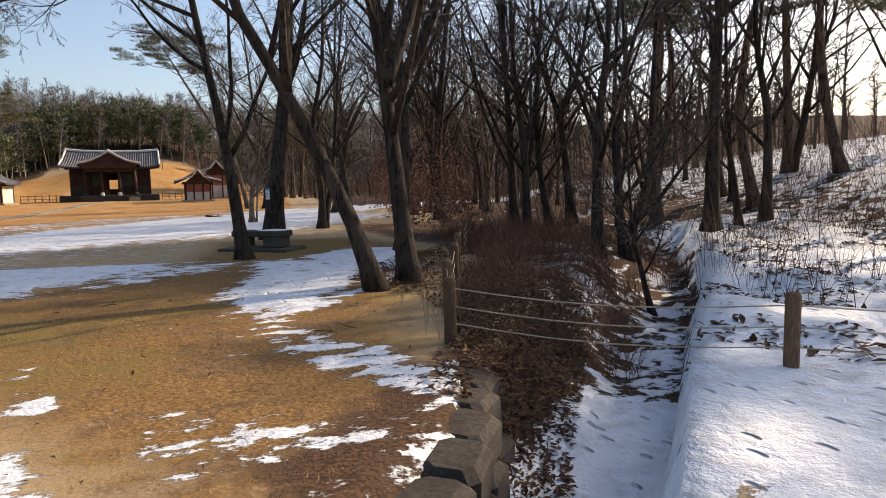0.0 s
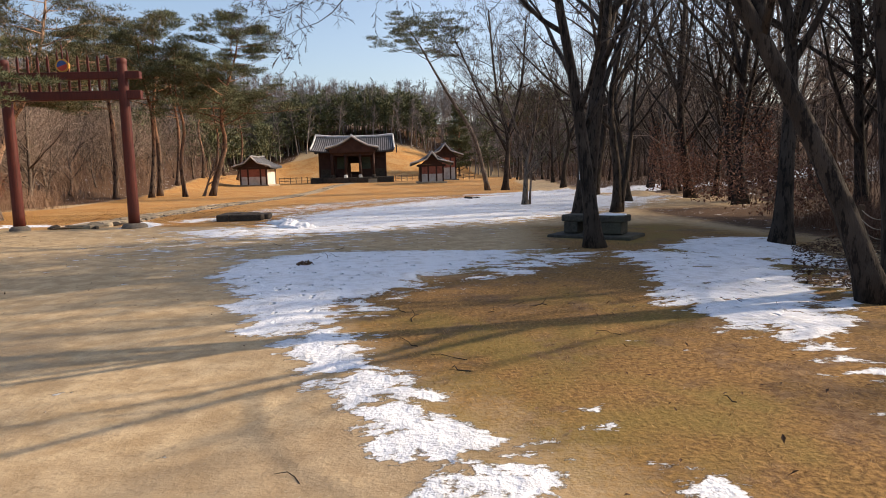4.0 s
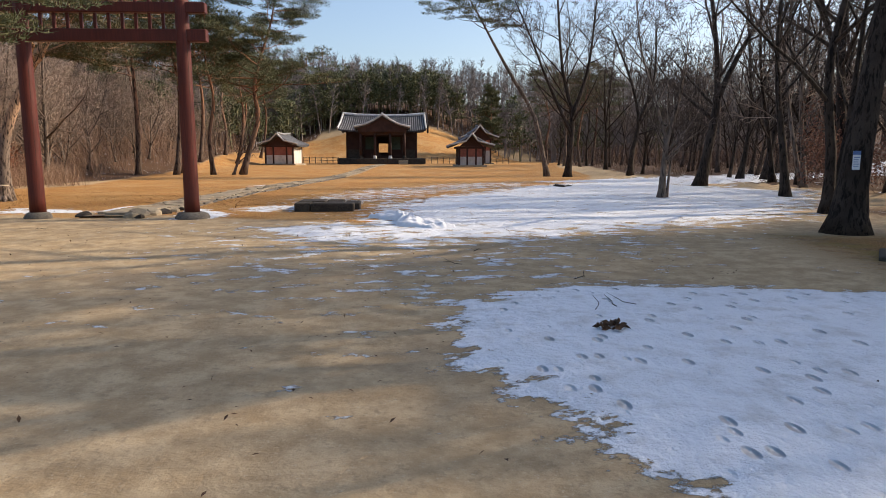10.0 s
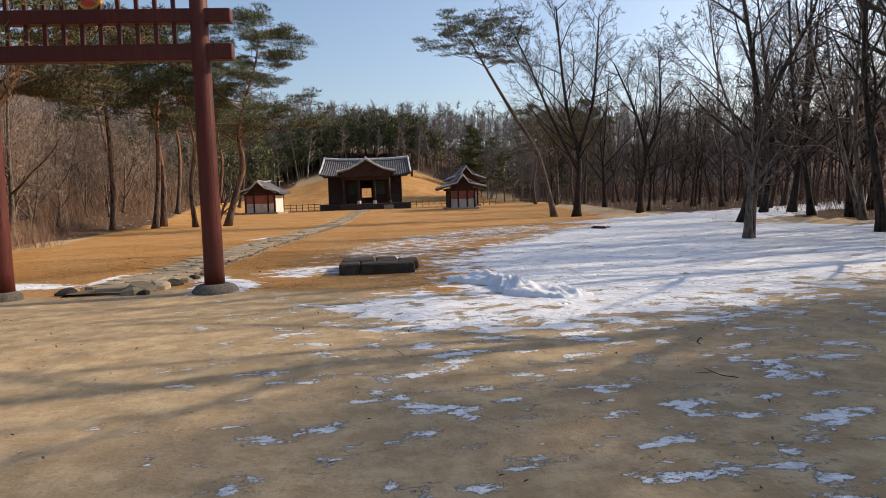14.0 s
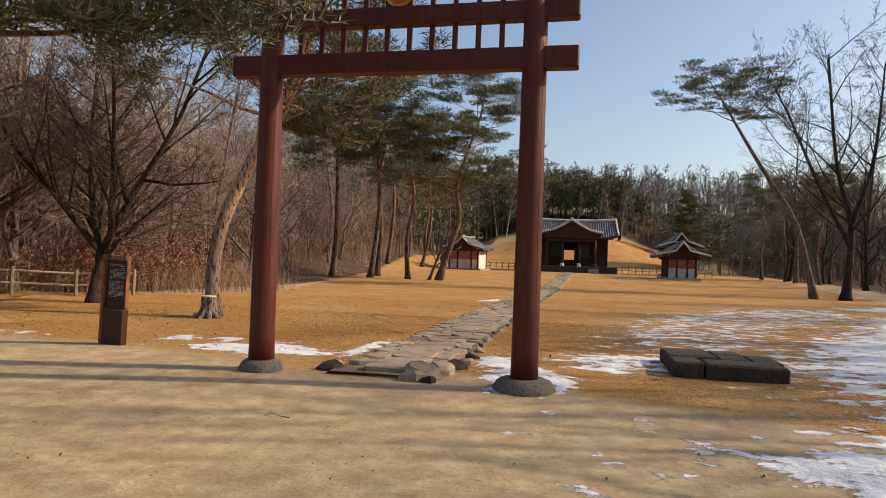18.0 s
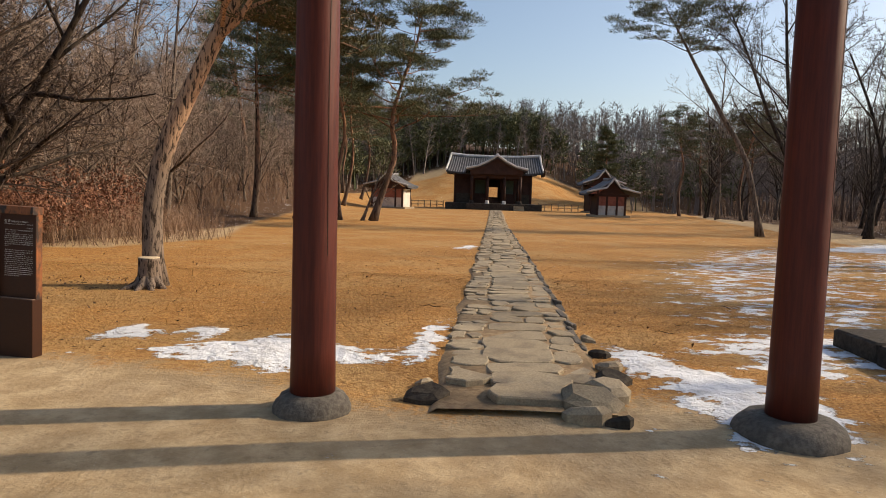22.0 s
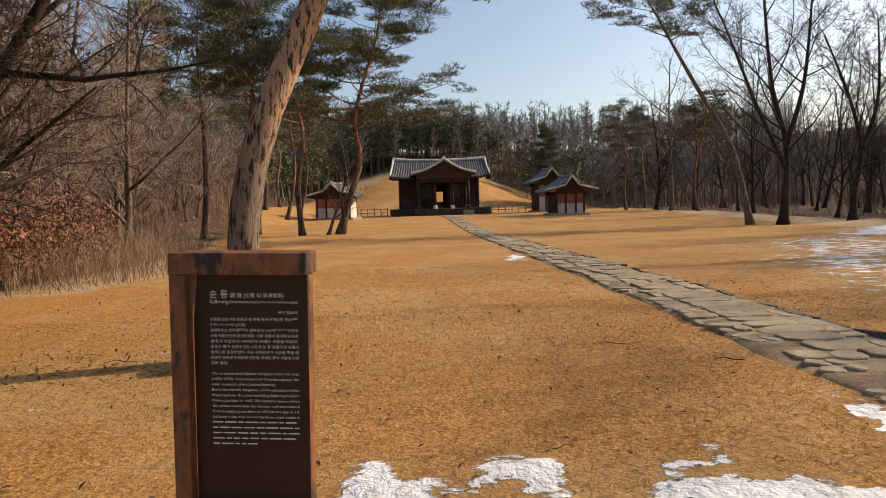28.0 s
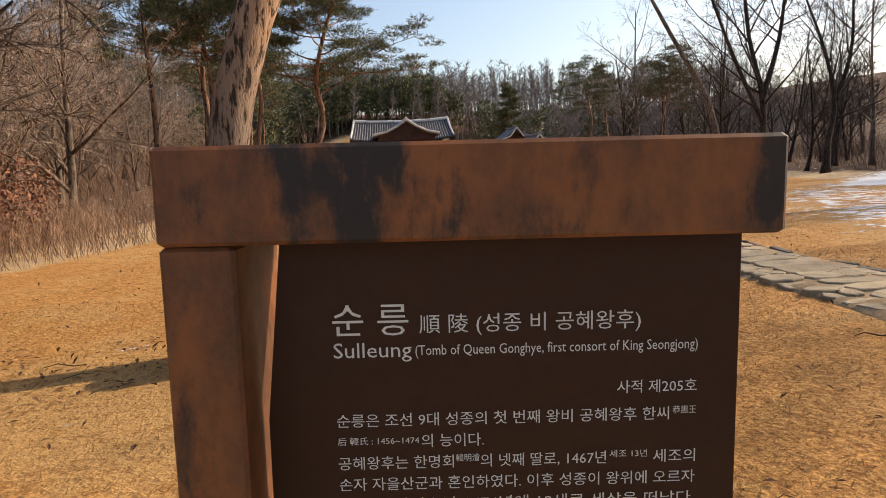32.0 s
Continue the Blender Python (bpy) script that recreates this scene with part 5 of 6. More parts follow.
def stone_path():
    path = thing("stone_path", "worn granite slab path leading to the shrine", "path", kind="structure")
    rng = Rng(21)
    rest = Shape()
    made = 0
    for lane, (left, right, near, far, cuts) in enumerate(((-0.78, -0.40, 0.20, 0.44, (None, None, 0.5)), (-0.38, 0.32, 0.30, 0.56, (None, None, None, 0.42, 0.6)), (0.34, 0.62, 0.18, 0.42, (None,)))):
        y = (0.75, 0.22, 0.9)[lane]
        while y < 84.0:
            deep = rng.uniform(near, far)
            c = path_centre(y) + 0.05 * math.sin(1.7 * y + lane)
            lo, hi = c + left, c + right
            cut = rng.choice(cuts) if y > 2.5 else None
            spans = [(lo, hi)] if cut is None else [(lo, lo + (hi - lo) * cut - 0.008), (lo + (hi - lo) * cut + 0.008, hi)]
            for a, b in spans:
                g = lie((a + b) / 2, y)
                top = g + (rng.uniform(0.045, 0.075) if lane == 1 else rng.uniform(0.03, 0.07))
                if y < 0.8:
                    top += 0.035
                s = Shape() if made < 290 and y < 40 else rest
                s.slab(ragged(rng, a - rng.uniform(0, 0.02), b + rng.uniform(0, 0.02), y, y + deep - rng.uniform(0.005, 0.045), 0.085), g - 0.08, top, 0.014, rng, 0.055)
                if s is not rest:
                    part("paving_stone", s, STONE, path)
                    made += 1
            y += deep
    bed = Shape()
    for k in range(281):
        y = 0.1 + 0.3 * k
        c, g = path_centre(y), lie(path_centre(y), y)
        bed.v.extend([(c - 0.86 + 0.05 * math.sin(2.3 * y), y, g - 0.01), (c - 0.76, y, g + 0.034 + 0.012 * math.sin(5.1 * y)), (c - 0.1, y, g + 0.044 + 0.008 * math.sin(6.7 * y)), (c + 0.62, y, g + 0.034 + 0.012 * math.sin(4.3 * y)), (c + 0.74 + 0.05 * math.sin(3.1 * y), y, g - 0.01)])
        if k:
            n = 5 * k
            bed.f.extend((n - 5 + q, n - 4 + q, n + 1 + q, n + q) for q in range(4))
    part("joint_earth", bed, JOINT_EARTH, path, "sandy soil filling the joints", True)
    y = 2.3
    while y < 36:
        deep = rng.uniform(0.25, 0.7)
        c = path_centre(y) + rng.uniform(0.60, 0.66)
        g = lie(c, y)
        part("kerb_stone", Shape().slab(ragged(rng, c, c + rng.uniform(0.06, 0.12), y, y + deep - 0.02, 0.025), g - 0.08, g + rng.uniform(0.02, 0.07), 0.02, rng, 0.1), STONE_GREY, path)
        y += deep
    part("far_paving", rest, STONE, path, "the paving's far stretch")["kind"] = "stuff"
    rng = Rng(22)
    for i, (x, y, r) in enumerate(((-0.92, 0.42, 0.17), (0.42, 0.30, 0.24), (0.62, 0.62, 0.22), (0.75, 1.05, 0.16), (0.30, 0.05, 0.18), (0.84, 1.55, 0.13), (0.86, 2.1, 0.12), (-0.95, 0.85, 0.10), (0.9, 2.9, 0.11), (0.55, -0.02, 0.11))):
        ring = [(x + r * rng.uniform(0.7, 1.2) * math.cos(k * 0.9), y + r * rng.uniform(0.6, 1.0) * math.sin(k * 0.9)) for k in range(7)]
        b = tagged(part("boulder", Shape().slab(ring, lie(x, y) - 0.06, lie(x, y) + r * 0.62, r * 0.35, rng, 0.25), STONE if i % 3 else STONE_DARK), "small rough edging stone beside the paved path", "stone", "edging stones")


stone_path()


def slab_platform():
    p = thing("stone_platform", "low dark platform of old stone blocks, partly snowed", "platform", pose(0, 0, 0))
    rng = Rng(23)
    for a, b, c, d, h in ((3.85, 1.62, 4.28, 2.2, 0.22), (4.30, 1.56, 5.42, 2.15, 0.21), (3.88, 2.23, 4.6, 3.12, 0.23), (4.63, 2.19, 5.1, 2.7, 0.21), (5.12, 2.18, 5.55, 2.95, 0.19), (4.62, 2.73, 5.1, 3.15, 0.22)):
        part("stone_block", Shape().slab(ragged(rng, a, c, b, d, 0.03), -0.05, h, 0.035, rng, 0.02), STONE_DARK, p)




slab_platform()


def snow_heap():
    """A low ridge of shovelled snow."""
    rng = Rng(31)
    s = Shape()
    nu, nv = 58, 21
    for i in range(nu):
        for j in range(nv):
            u, v = i / (nu - 1), 2 * j / (nv - 1) - 1
            x, y = 6.25 + 1.15 * u + 0.12 * math.sin(7 * u), 0.1 - 2.9 * u
            wide = 0.32 + 0.12 * math.sin(9 * u + 1)
            h = 0.17 * (1 - v * v) * math.sin(math.pi * min(max(u, 0.02), 0.98)) ** 0.5 * (0.6 + 0.4 * math.sin(13 * u) * math.sin(5 * v + 3 * u)) + rng.uniform(0, 0.06) + 0.035 * math.sin(31 * u + 2 * v) * math.sin(9 * v + 17 * u) * (1 - v * v)
            x, y = x + v * wide, y + v * wide * 0.3
            s.v.append((x, y, lie(x, y) + (h + 0.03 if 0 < i < nu - 1 and 0 < j < nv - 1 else -0.03)))
    for i in range(nu - 1):
        for j in range(nv - 1):
            a = i * nv + j
            s.f.append((a, a + nv, a + nv + 1, a + 1))
    tagged(part("snow_ridge", s, SNOW, None, "", True), "low lumpy ridge of shovelled snow on the lawn", "snow ridge")


snow_heap()


def stone_bench():
    b = thing("stone_bench", "low mossy concrete bench on a slab under the trees", "bench", pose(14.4, -7.2, lie(14.4, -7.2), 0, 0, -38))
    part("base_slab", Shape().box(-0.95, -0.55, -0.05, 0.95, 0.55, 0.07, 0.02), CONCRETE, b)
    for x in (-0.55, 0.45):
        part("bench_leg", Shape().box(x - (0.12 if x < 0 else 0.3), -0.24, 0.09, x + 0.20, 0.24, 0.35, 0.015), CONCRETE, b)
    part("bench_seat", Shape().box(-0.72, -0.27, 0.351, 0.72, 0.27, 0.50, 0.02), CONCRETE, b)
    part("snow_cap", Shape().slab([(0.0, -0.2), (0.5, -0.24), (0.7, -0.1), (0.66, 0.16), (0.2, 0.2)], 0.495, 0.52, 0.02), SNOW, b, "thin snow on the seat")


stone_bench()


# ---- shrine and its outbuildings ----
def tiled_slope(tops, ends, lines, curve, roof, rolls, thick=0.14, lift=0.0):
    """A sagging tiled slope between a ridge and an eave, with a row of round tiles along each line down it."""
    (ax, ay, az), (bx, by, bz) = tops
    (cx, cy, cz), (dx, dy, dz) = ends
    steps = 6
    grid = []
    for i in range(lines + 1):
        u = i / lines
        up = lift * abs(2 * u - 1) ** 3
        col = []
        for k in range(steps + 1):
            v = k / steps
            x = (ax + (bx - ax) * u) * (1 - v) + (cx + (dx - cx) * u) * v
            y = (ay + (by - ay) * u) * (1 - v) + (cy + (dy - cy) * u) * v
            z = (az + (bz - az) * u) * (1 - v) + (cz + (dz - cz) * u) * v - curve * math.sin(math.pi * v) + up * (0.35 + 0.65 * v)
            col.append((x, y, z))
        grid.append(col)
    n = len(roof.v)
    for dz_ in (0, -thick):
        for col in grid:
            roof.v.extend((x, y, z + dz_) for x, y, z in col)
    w, half = steps + 1, (lines + 1) * (steps + 1)
    for i in range(lines):
        for k in range(steps):
            a = n + i * w + k
            roof.f.append((a, a + w, a + w + 1, a + 1))
            roof.f.append((a + half, a + half + 1, a + half + w + 1, a + half + w))
        a = n + i * w + steps
        roof.f.append((a, a + w, a + w + half, a + half))
    for i in (0, lines):
        for k in range(steps):
            a = n + i * w + k
            roof.f.append((a, a + 1, a + 1 + half, a + half))
    for col in grid:
        rolls.tube([(x, y, z + 0.03) for x, y, z in col], [0.07] * len(col), 6)
    return grid


def shrine():
    s = thing("shrine_hall", "dark timber shrine hall with grey tiled roof on a stone terrace", "shrine", pose(4.7, 86.6, -0.16) @ Matrix.Scale(1.025, 4))
    part("terrace", Shape().box(-6.9, 1.3, -0.3, 6.5, 11.0, 1.0, 0.03), STONE_DARK, s, "dark stone terrace")
    part("front_terrace", Shape().box(-4.0, -0.6, -0.3, 3.9, 1.29, 0.95, 0.03), STONE_DARK, s)
    steps = part("steps", Shape().box(2.4, -1.5, -0.3, 3.8, -0.61, 0.32, 0.02), STONE, s, "granite steps")
    for i in range(2):
        part("step", Shape().box(2.4, -1.2 + 0.3 * i, 0.322 + 0.2 * i, 3.8, -0.61, 0.52 + 0.2 * i, 0.015), STONE, steps)
    for x in (-3.3, -1.15, 1.15, 3.3):
        for y in (0.2, 3.4):
            c = part("column", Shape().lathe([(0.19, 1.15), (0.18, 4.7)], 12, (x, y)), TIMBER, s, smooth=True)
            part("column_base", Shape().lathe([(0.30, 0.94), (0.27, 1.3), (0.2, 1.42)], 10, (x, y)), PLASTER if y < 1 and abs(x) < 2 else STONE_DARK, c)
    for x in (-5.6, -2.9, -1.0, 1.0, 2.9, 5.2):
        part("post", Shape().box(x - 0.16, 4.3, 1.0, x + 0.16, 4.62, 5.3, 0.01), TIMBER, s)
    for x0, x1 in ((-5.44, -3.06), (-2.74, -1.16), (1.16, 2.74), (3.06, 5.04)):
        part("wall_panel", Shape().box(x0, 4.36, 1.0, x1, 4.56, 2.35), STONE_DARK if abs(x0) > 3 or x1 > 4 else TIMBER, s)
        part("door_leaf", Shape().box(x0, 4.38, 2.36, x1, 4.54, 4.3), TIMBER_GREEN if abs(x0) < 3 else TIMBER, s)
    part("sill_beam", Shape().box(-0.99, 4.34, 1.0, 0.99, 4.58, 1.55), TIMBER, s)
    part("lintel_beam", Shape().box(-5.6, 4.32, 4.31, 5.2, 4.60, 5.0, 0.01), TIMBER, s)
    back = 8.6
    for x0, x1 in ((-5.6, -0.75), (0.75, 5.2)):
        part("rear_wall", Shape().box(x0, back, 1.0, x1, back + 0.25, 5.2), TIMBER, s)
    part("rear_wall", Shape().box(-0.749, back, 1.0, 0.749, back + 0.25, 1.9), TIMBER, s)
    part("rear_wall", Shape().box(-0.749, back, 3.35, 0.749, back + 0.25, 5.2), TIMBER, s)
    for x in (-5.6, 5.0):
        part("side_wall", Shape().box(x, 4.63, 1.0, x + 0.2, back - 0.01, 5.2), STONE_DARK, s)
    for y in (0.1, 3.3):
        part("tie_beam", Shape().box(-3.5, y, 4.45, 3.5, y + 0.24, 4.95, 0.01), TIMBER, s)
    for x in (-3.42, 3.18):
        part("tie_beam", Shape().box(x, 0.35, 4.46, x + 0.24, 3.29, 4.94, 0.01), TIMBER, s)
    roof, rolls = Shape(), Shape()
    tiled_slope(((-6.3, 6.6, 7.65), (6.6, 6.6, 7.65)), ((-6.9, 3.0, 5.1), (6.7, 3.0, 5.1)), 40, 0.22, roof, rolls, 0.2, 0.35)
    tiled_slope(((6.6, 6.6, 7.65), (-6.3, 6.6, 7.65)), ((6.7, 10.2, 5.1), (-6.9, 10.2, 5.1)), 40, 0.22, roof, rolls, 0.2, 0.35)
    main = part("main_roof", roof, TILE_SHADED, s, "grey tiled roof with a sagging slope")
    part("tiling", rolls, TILE, main)
    part("ridge", Shape().tube([(-6.4, 6.6, 8.05), (-4, 6.6, 7.82), (0, 6.6, 7.76), (4, 6.6, 7.82), (6.7, 6.6, 8.05)], [0.2, 0.19, 0.18, 0.19, 0.2], 8), LIME, main, "pale mortar ridge")
    for x0, x1 in ((-6.3, -6.95), (6.6, 6.75)):
        part("hip_ridge", Shape().tube([(x0, 6.5, 7.95), ((x0 + x1) / 2, 5.0, 6.62), (x1, 3.1, 5.62)], [0.16, 0.14, 0.13], 8), LIME, main, "pale mortar ridge")
        part("gable_board", Shape().box(min(x0, x1) + 0.5, 4.7, 5.0, min(x0, x1) + 0.6, 8.5, 6.2), TIMBER, main)
    roof, rolls = Shape(), Shape()
    tiled_slope(((0, -0.9, 7.35), (0, 6.0, 7.35)), ((-4.15, -0.9, 5.55), (-4.15, 4.0, 5.55)), 16, 0.28, roof, rolls, 0.2)
    tiled_slope(((0, 6.0, 7.35), (0, -0.9, 7.35)), ((4.15, 4.0, 5.55), (4.15, -0.9, 5.55)), 16, 0.28, roof, rolls, 0.2)
    front = part("gable_roof", roof, TILE_SHADED, s, "grey tiled gable roof over the porch")
    part("tiling", rolls, TILE, front)
    for sx in (-1, 1):
        part("verge", Shape().tube([(0, -0.95, 7.5), (sx * 1.2, -0.95, 6.7), (sx * 2.6, -0.95, 6.02), (sx * 4.2, -0.95, 5.68)], [0.17, 0.14, 0.14, 0.16], 8), LIME, front, "grey mortar verge")
    part("ridge", Shape().tube([(0, -1.0, 7.62), (0, 6.2, 7.5)], [0.18, 0.18], 8), LIME, front)
    g = Shape()
    for y in (-0.5, -0.38):
        g.v.extend([(-3.6, y, 4.95), (3.6, y, 4.95), (3.6, y, 5.45), (1.8, y, 6.05), (0, y, 7.1), (-1.8, y, 6.05), (-3.6, y, 5.45)])
    g.f.extend([tuple(range(7)), tuple(reversed(range(7, 14)))] + [(i, (i + 1) % 7, (i + 1) % 7 + 7, i + 7) for i in range(7)])
    part("gable_wall", g, TIMBER, s, "dark boarded gable")
    part("altar_table", Shape().box(-1.9, 1.6, 0.96, -0.4, 2.2, 1.75, 0.02), TIMBER, s)


shrine()


def small_house(x, y, label, w=4.2, d=4.0, wall=2.5, top=4.3, turn=0, over=0.9):
    h = thing("outbuilding", label, "building", pose(x, y, lie(x, y), 0, 0, turn))
    part("plinth", Shape().box(-w / 2 - 0.5, -d / 2 - 0.5, -0.3, w / 2 + 0.5, d / 2 + 0.5, 0.22, 0.02), STONE, h)
    for px in (-w / 2, 0.55 - w / 2 + (w - 0.55) * 0.18, w / 2 - 0.9, w / 2):
        part("post", Shape().box(px - 0.11, -d / 2 - 0.11, 0.22, px + 0.11, -d / 2 + 0.11, wall + 0.4, 0.01), TIMBER, h)
    for px in (-w / 2, w / 2):
        part("post", Shape().box(px - 0.11, d / 2 - 0.11, 0.22, px + 0.11, d / 2 + 0.11, wall + 0.4, 0.01), TIMBER, h)
    a, b = -w / 2 + 0.12, w / 2 - 0.12
    part("lower_wall", Shape().box(a, -d / 2 - 0.04, 0.22, b, -d / 2 + 0.06, wall * 0.58), PLASTER, h, "pale plaster lower wall")
    part("upper_wall", Shape().box(a, -d / 2 - 0.03, wall * 0.58 + 0.002, b, -d / 2 + 0.05, wall + 0.1), BRICK_RED, h, "red boarded upper wall")
    part("rear_wall", Shape().box(a, d / 2 - 0.06, 0.22, b, d / 2 + 0.04, wall + 0.1), PLASTER, h)
    for px in (-w / 2, w / 2):
        part("side_wall", Shape().box(px - 0.05, -d / 2 + 0.12, 0.22, px + 0.05, d / 2 - 0.12, wall + 0.1), PLASTER if px > 0 else TIMBER, h)
    part("plate_beam", Shape().box(-w / 2 - 0.4, -d / 2 - 0.12, wall + 0.11, w / 2 + 0.4, -d / 2 + 0.12, wall + 0.39, 0.01), TIMBER, h)
    part("plate_beam", Shape().box(-w / 2 - 0.4, d / 2 - 0.12, wall + 0.11, w / 2 + 0.4, d / 2 + 0.12, wall + 0.39, 0.01), TIMBER, h)
    roof, rolls = Shape(), Shape()
    e = wall + 0.32
    tiled_slope(((0, -d / 2 - 0.8, top), (0, d / 2 + 0.8, top)), ((-w / 2 - over, -d / 2 - 0.8, e), (-w / 2 - over, d / 2 + 0.8, e)), 16, 0.16, roof, rolls, 0.16, 0.15)
    tiled_slope(((0, d / 2 + 0.8, top), (0, -d / 2 - 0.8, top)), ((w / 2 + over, d / 2 + 0.8, e), (w / 2 + over, -d / 2 - 0.8, e)), 16, 0.16, roof, rolls, 0.16, 0.15)
    r = part("roof", roof, TILE_SHADED, h, "grey tiled gable roof")
    part("tiling", rolls, TILE, r)
    part("ridge", Shape().tube([(0, -d / 2 - 0.9, top + 0.28), (0, 0, top + 0.14), (0, d / 2 + 0.9, top + 0.28)], [0.15, 0.14, 0.15], 8), TILE, r)
    for sx in (-1, 1):
        part("verge", Shape().tube([(0, -d / 2 - 0.84, top + 0.2), (sx * w * 0.25, -d / 2 - 0.84, (top + e) / 2 - 0.02), (sx * (w / 2 + over + 0.05), -d / 2 - 0.84, e + 0.24)], [0.11, 0.1, 0.11], 8), LIME, r, "grey mortar verge")
    g = Shape()
    for yy in (-d / 2 - 0.02, -d / 2 + 0.06):
        g.v.extend([(-w / 2, yy, wall + 0.4), (w / 2, yy, wall + 0.4), (0, yy, top - 0.2)])
    g.f.extend([(0, 1, 2), (5, 4, 3), (0, 1, 4, 3), (1, 2, 5, 4), (2, 0, 3, 5)])
    part("gable_wall", g, TIMBER, h)
    return h


small_house(16.2, 68.6, "small tiled outbuilding with red and pale walls", 3.0, 3.2, 2.15, 4.0, over=1.35)
small_house(20.05, 90.6, "tiled stele pavilion behind the outbuilding", 3.6, 3.6, 3.7, 5.95, over=1.2)
small_house(-9.2, 79.5, "small tiled outbuilding half hidden by pines", 4.0, 3.4, 2.4, 4.2, -12)


def rail_fence(name, label, a, b, gap, tall, rails, thick, material, round_rail=False, group=""):
    """Posts with rails from a to b."""
    f = thing(name, label, "fence")
    n = max(int(math.hypot(b[0] - a[0], b[1] - a[1]) / gap), 1)
    pts = [(a[0] + (b[0] - a[0]) * i / n, a[1] + (b[1] - a[1]) * i / n) for i in range(n + 1)]
    for x, y in pts:
        part("post", Shape().tube([(x, y, lie(x, y) - 0.12), (x, y, lie(x, y) + tall)], [thick, thick * 0.95], 8), material, f)
    for z in rails:
        for p, q in zip(pts, pts[1:]):
            m = ((p[0] + q[0]) / 2, (p[1] + q[1]) / 2)
            sag = 0.035 if round_rail else 0.0
            part("rope" if round_rail else "rail", Shape().tube([(*p, lie(*p) + z), (*m, (lie(*p) + lie(*q)) / 2 + z - sag), (*q, lie(*q) + z)], [0.012 if round_rail else thick * 0.55] * 3, 6), ROPE if round_rail else material, f)
    return f


rail_fence("railing", "low dark timber railing beside the shrine", (-8.6, 95.5), (-2.8, 95.5), 0.85, 1.1, (0.45, 0.95), 0.07, RAIL)
rail_fence("railing", "low dark timber railing beside the shrine", (11.8, 95.5), (26.0, 95.5), 0.95, 1.1, (0.45, 0.95), 0.07, RAIL)
rail_fence("railing", "weathered timber railing in dry brush at the lawn's edge", (-17.0, 4.8), (-11.6, 11.4), 1.5, 0.85, (0.35, 0.72), 0.06, RAIL)


# ---- rope fence by the ditch, and what lies about ----
def rope_fence():
    posts = ((19.9, -22.6), (16.87, -20.45), (14.72, -18.35), (15.32, -16.9), (16.25, -15.05), (17.15, -13.15), (18.1, -11.25), (19.2, -9.2))
    f = thing("rope_fence", "brown timber posts joined by three sagging ropes along the ditch", "fence")
    for x, y in posts:
        z = lie(x, y)
        p = part("post", Shape().lathe([(0.062, z - 0.2), (0.062, z + 0.62), (0.05, z + 0.65), (0.03, z + 0.66)], 12, (x, y)), POST_WOOD, f)
    for p, q in zip(posts, posts[1:]):
        for h in (0.20, 0.37, 0.55):
            za, zb = lie(*p) + h, lie(*q) + h
            line = [(p[0] + (q[0] - p[0]) * k / 6, p[1] + (q[1] - p[1]) * k / 6, za + (zb - za) * k / 6 - 0.09 * math.sin(math.pi * k / 6)) for k in range(7)]
            part("rope", Shape().tube(line, [0.0065] * 7, 6), ROPE, f)


rope_fence()


def retaining_wall():
    w = thing("retaining_wall", "rough stone blocks holding up the ditch's bank", "wall", kind="structure")
    rng = Rng(41)
    for i, (x, y) in enumerate(((13.05, -21.55), (13.38, -21.12), (13.72, -20.68), (14.0, -20.22), (14.25, -19.78), (14.48, -19.32))):
        for k in range(3):
            z = -1.04 + 0.33 * k
            part("stone_block", Shape().box(-0.27, -0.2, 0, 0.25, 0.2, 0.34, 0.06, pose(x + 0.06 * (2 - k), y - 0.06 * (2 - k), z, rng.uniform(-4, 4), rng.uniform(-4, 4), 48 + rng.uniform(-8, 8))), STONE_DARK, w)


retaining_wall()


def notice():
    n = thing("tree_notice", "small white printed notice fixed to a tree trunk", "notice", pose(15.02, -4.10, 1.22, 0, 0, -32) @ Matrix.Scale(0.72, 4))
    part("sheet", Shape().box(-0.085, -0.012, 0, 0.085, 0.0, 0.48), PAPER, n)
    part("header", Shape().box(-0.085, -0.015, 0.38, 0.085, -0.0125, 0.48), INK_BLUE, n)
    for i in range(5):
        part("text_line", Shape().box(-0.065, -0.0145, 0.30 - 0.055 * i, 0.065 - 0.02 * (i % 3), -0.0125, 0.318 - 0.055 * i), INK_BLUE, n)


notice()


def stub():
    s = thing("tree_stub", "sawn stub with a pale cut face at the pine's foot", "stump", pose(-5.76, 5.80, lie(-5.76, 5.80)))
    part("stump", Shape().lathe([(0.24, -0.06), (0.20, 0.08), (0.175, 0.26), (0.17, 0.44), (0.175, 0.50)], 16, (0, 0), 0.10, Rng(4)), PINE_BARK, s, smooth=True)
    part("cut_face", Shape().lathe([(0.168, 0.498), (0.160, 0.512)], 16, (0, 0)), CUT_WOOD, s, "weathered sawn face")
    rng = Rng(44)
    for i in range(6):
        a = 2.4 + i * 0.72
        e = rng.uniform(0.16, 0.34)
        c, d = math.cos(a), math.sin(a)
        part("root", Shape().tube([(0.10 * c, 0.10 * d, 0.16), (0.20 * c, 0.20 * d, 0.05), ((0.22 + 0.5 * e) * c, (0.22 + 0.5 * e) * d, 0.0), ((0.22 + e) * c, (0.22 + e) * d, -0.05)], [0.10, 0.075, 0.045, 0.02], 7), PINE_BARK, s, smooth=True)


stub()


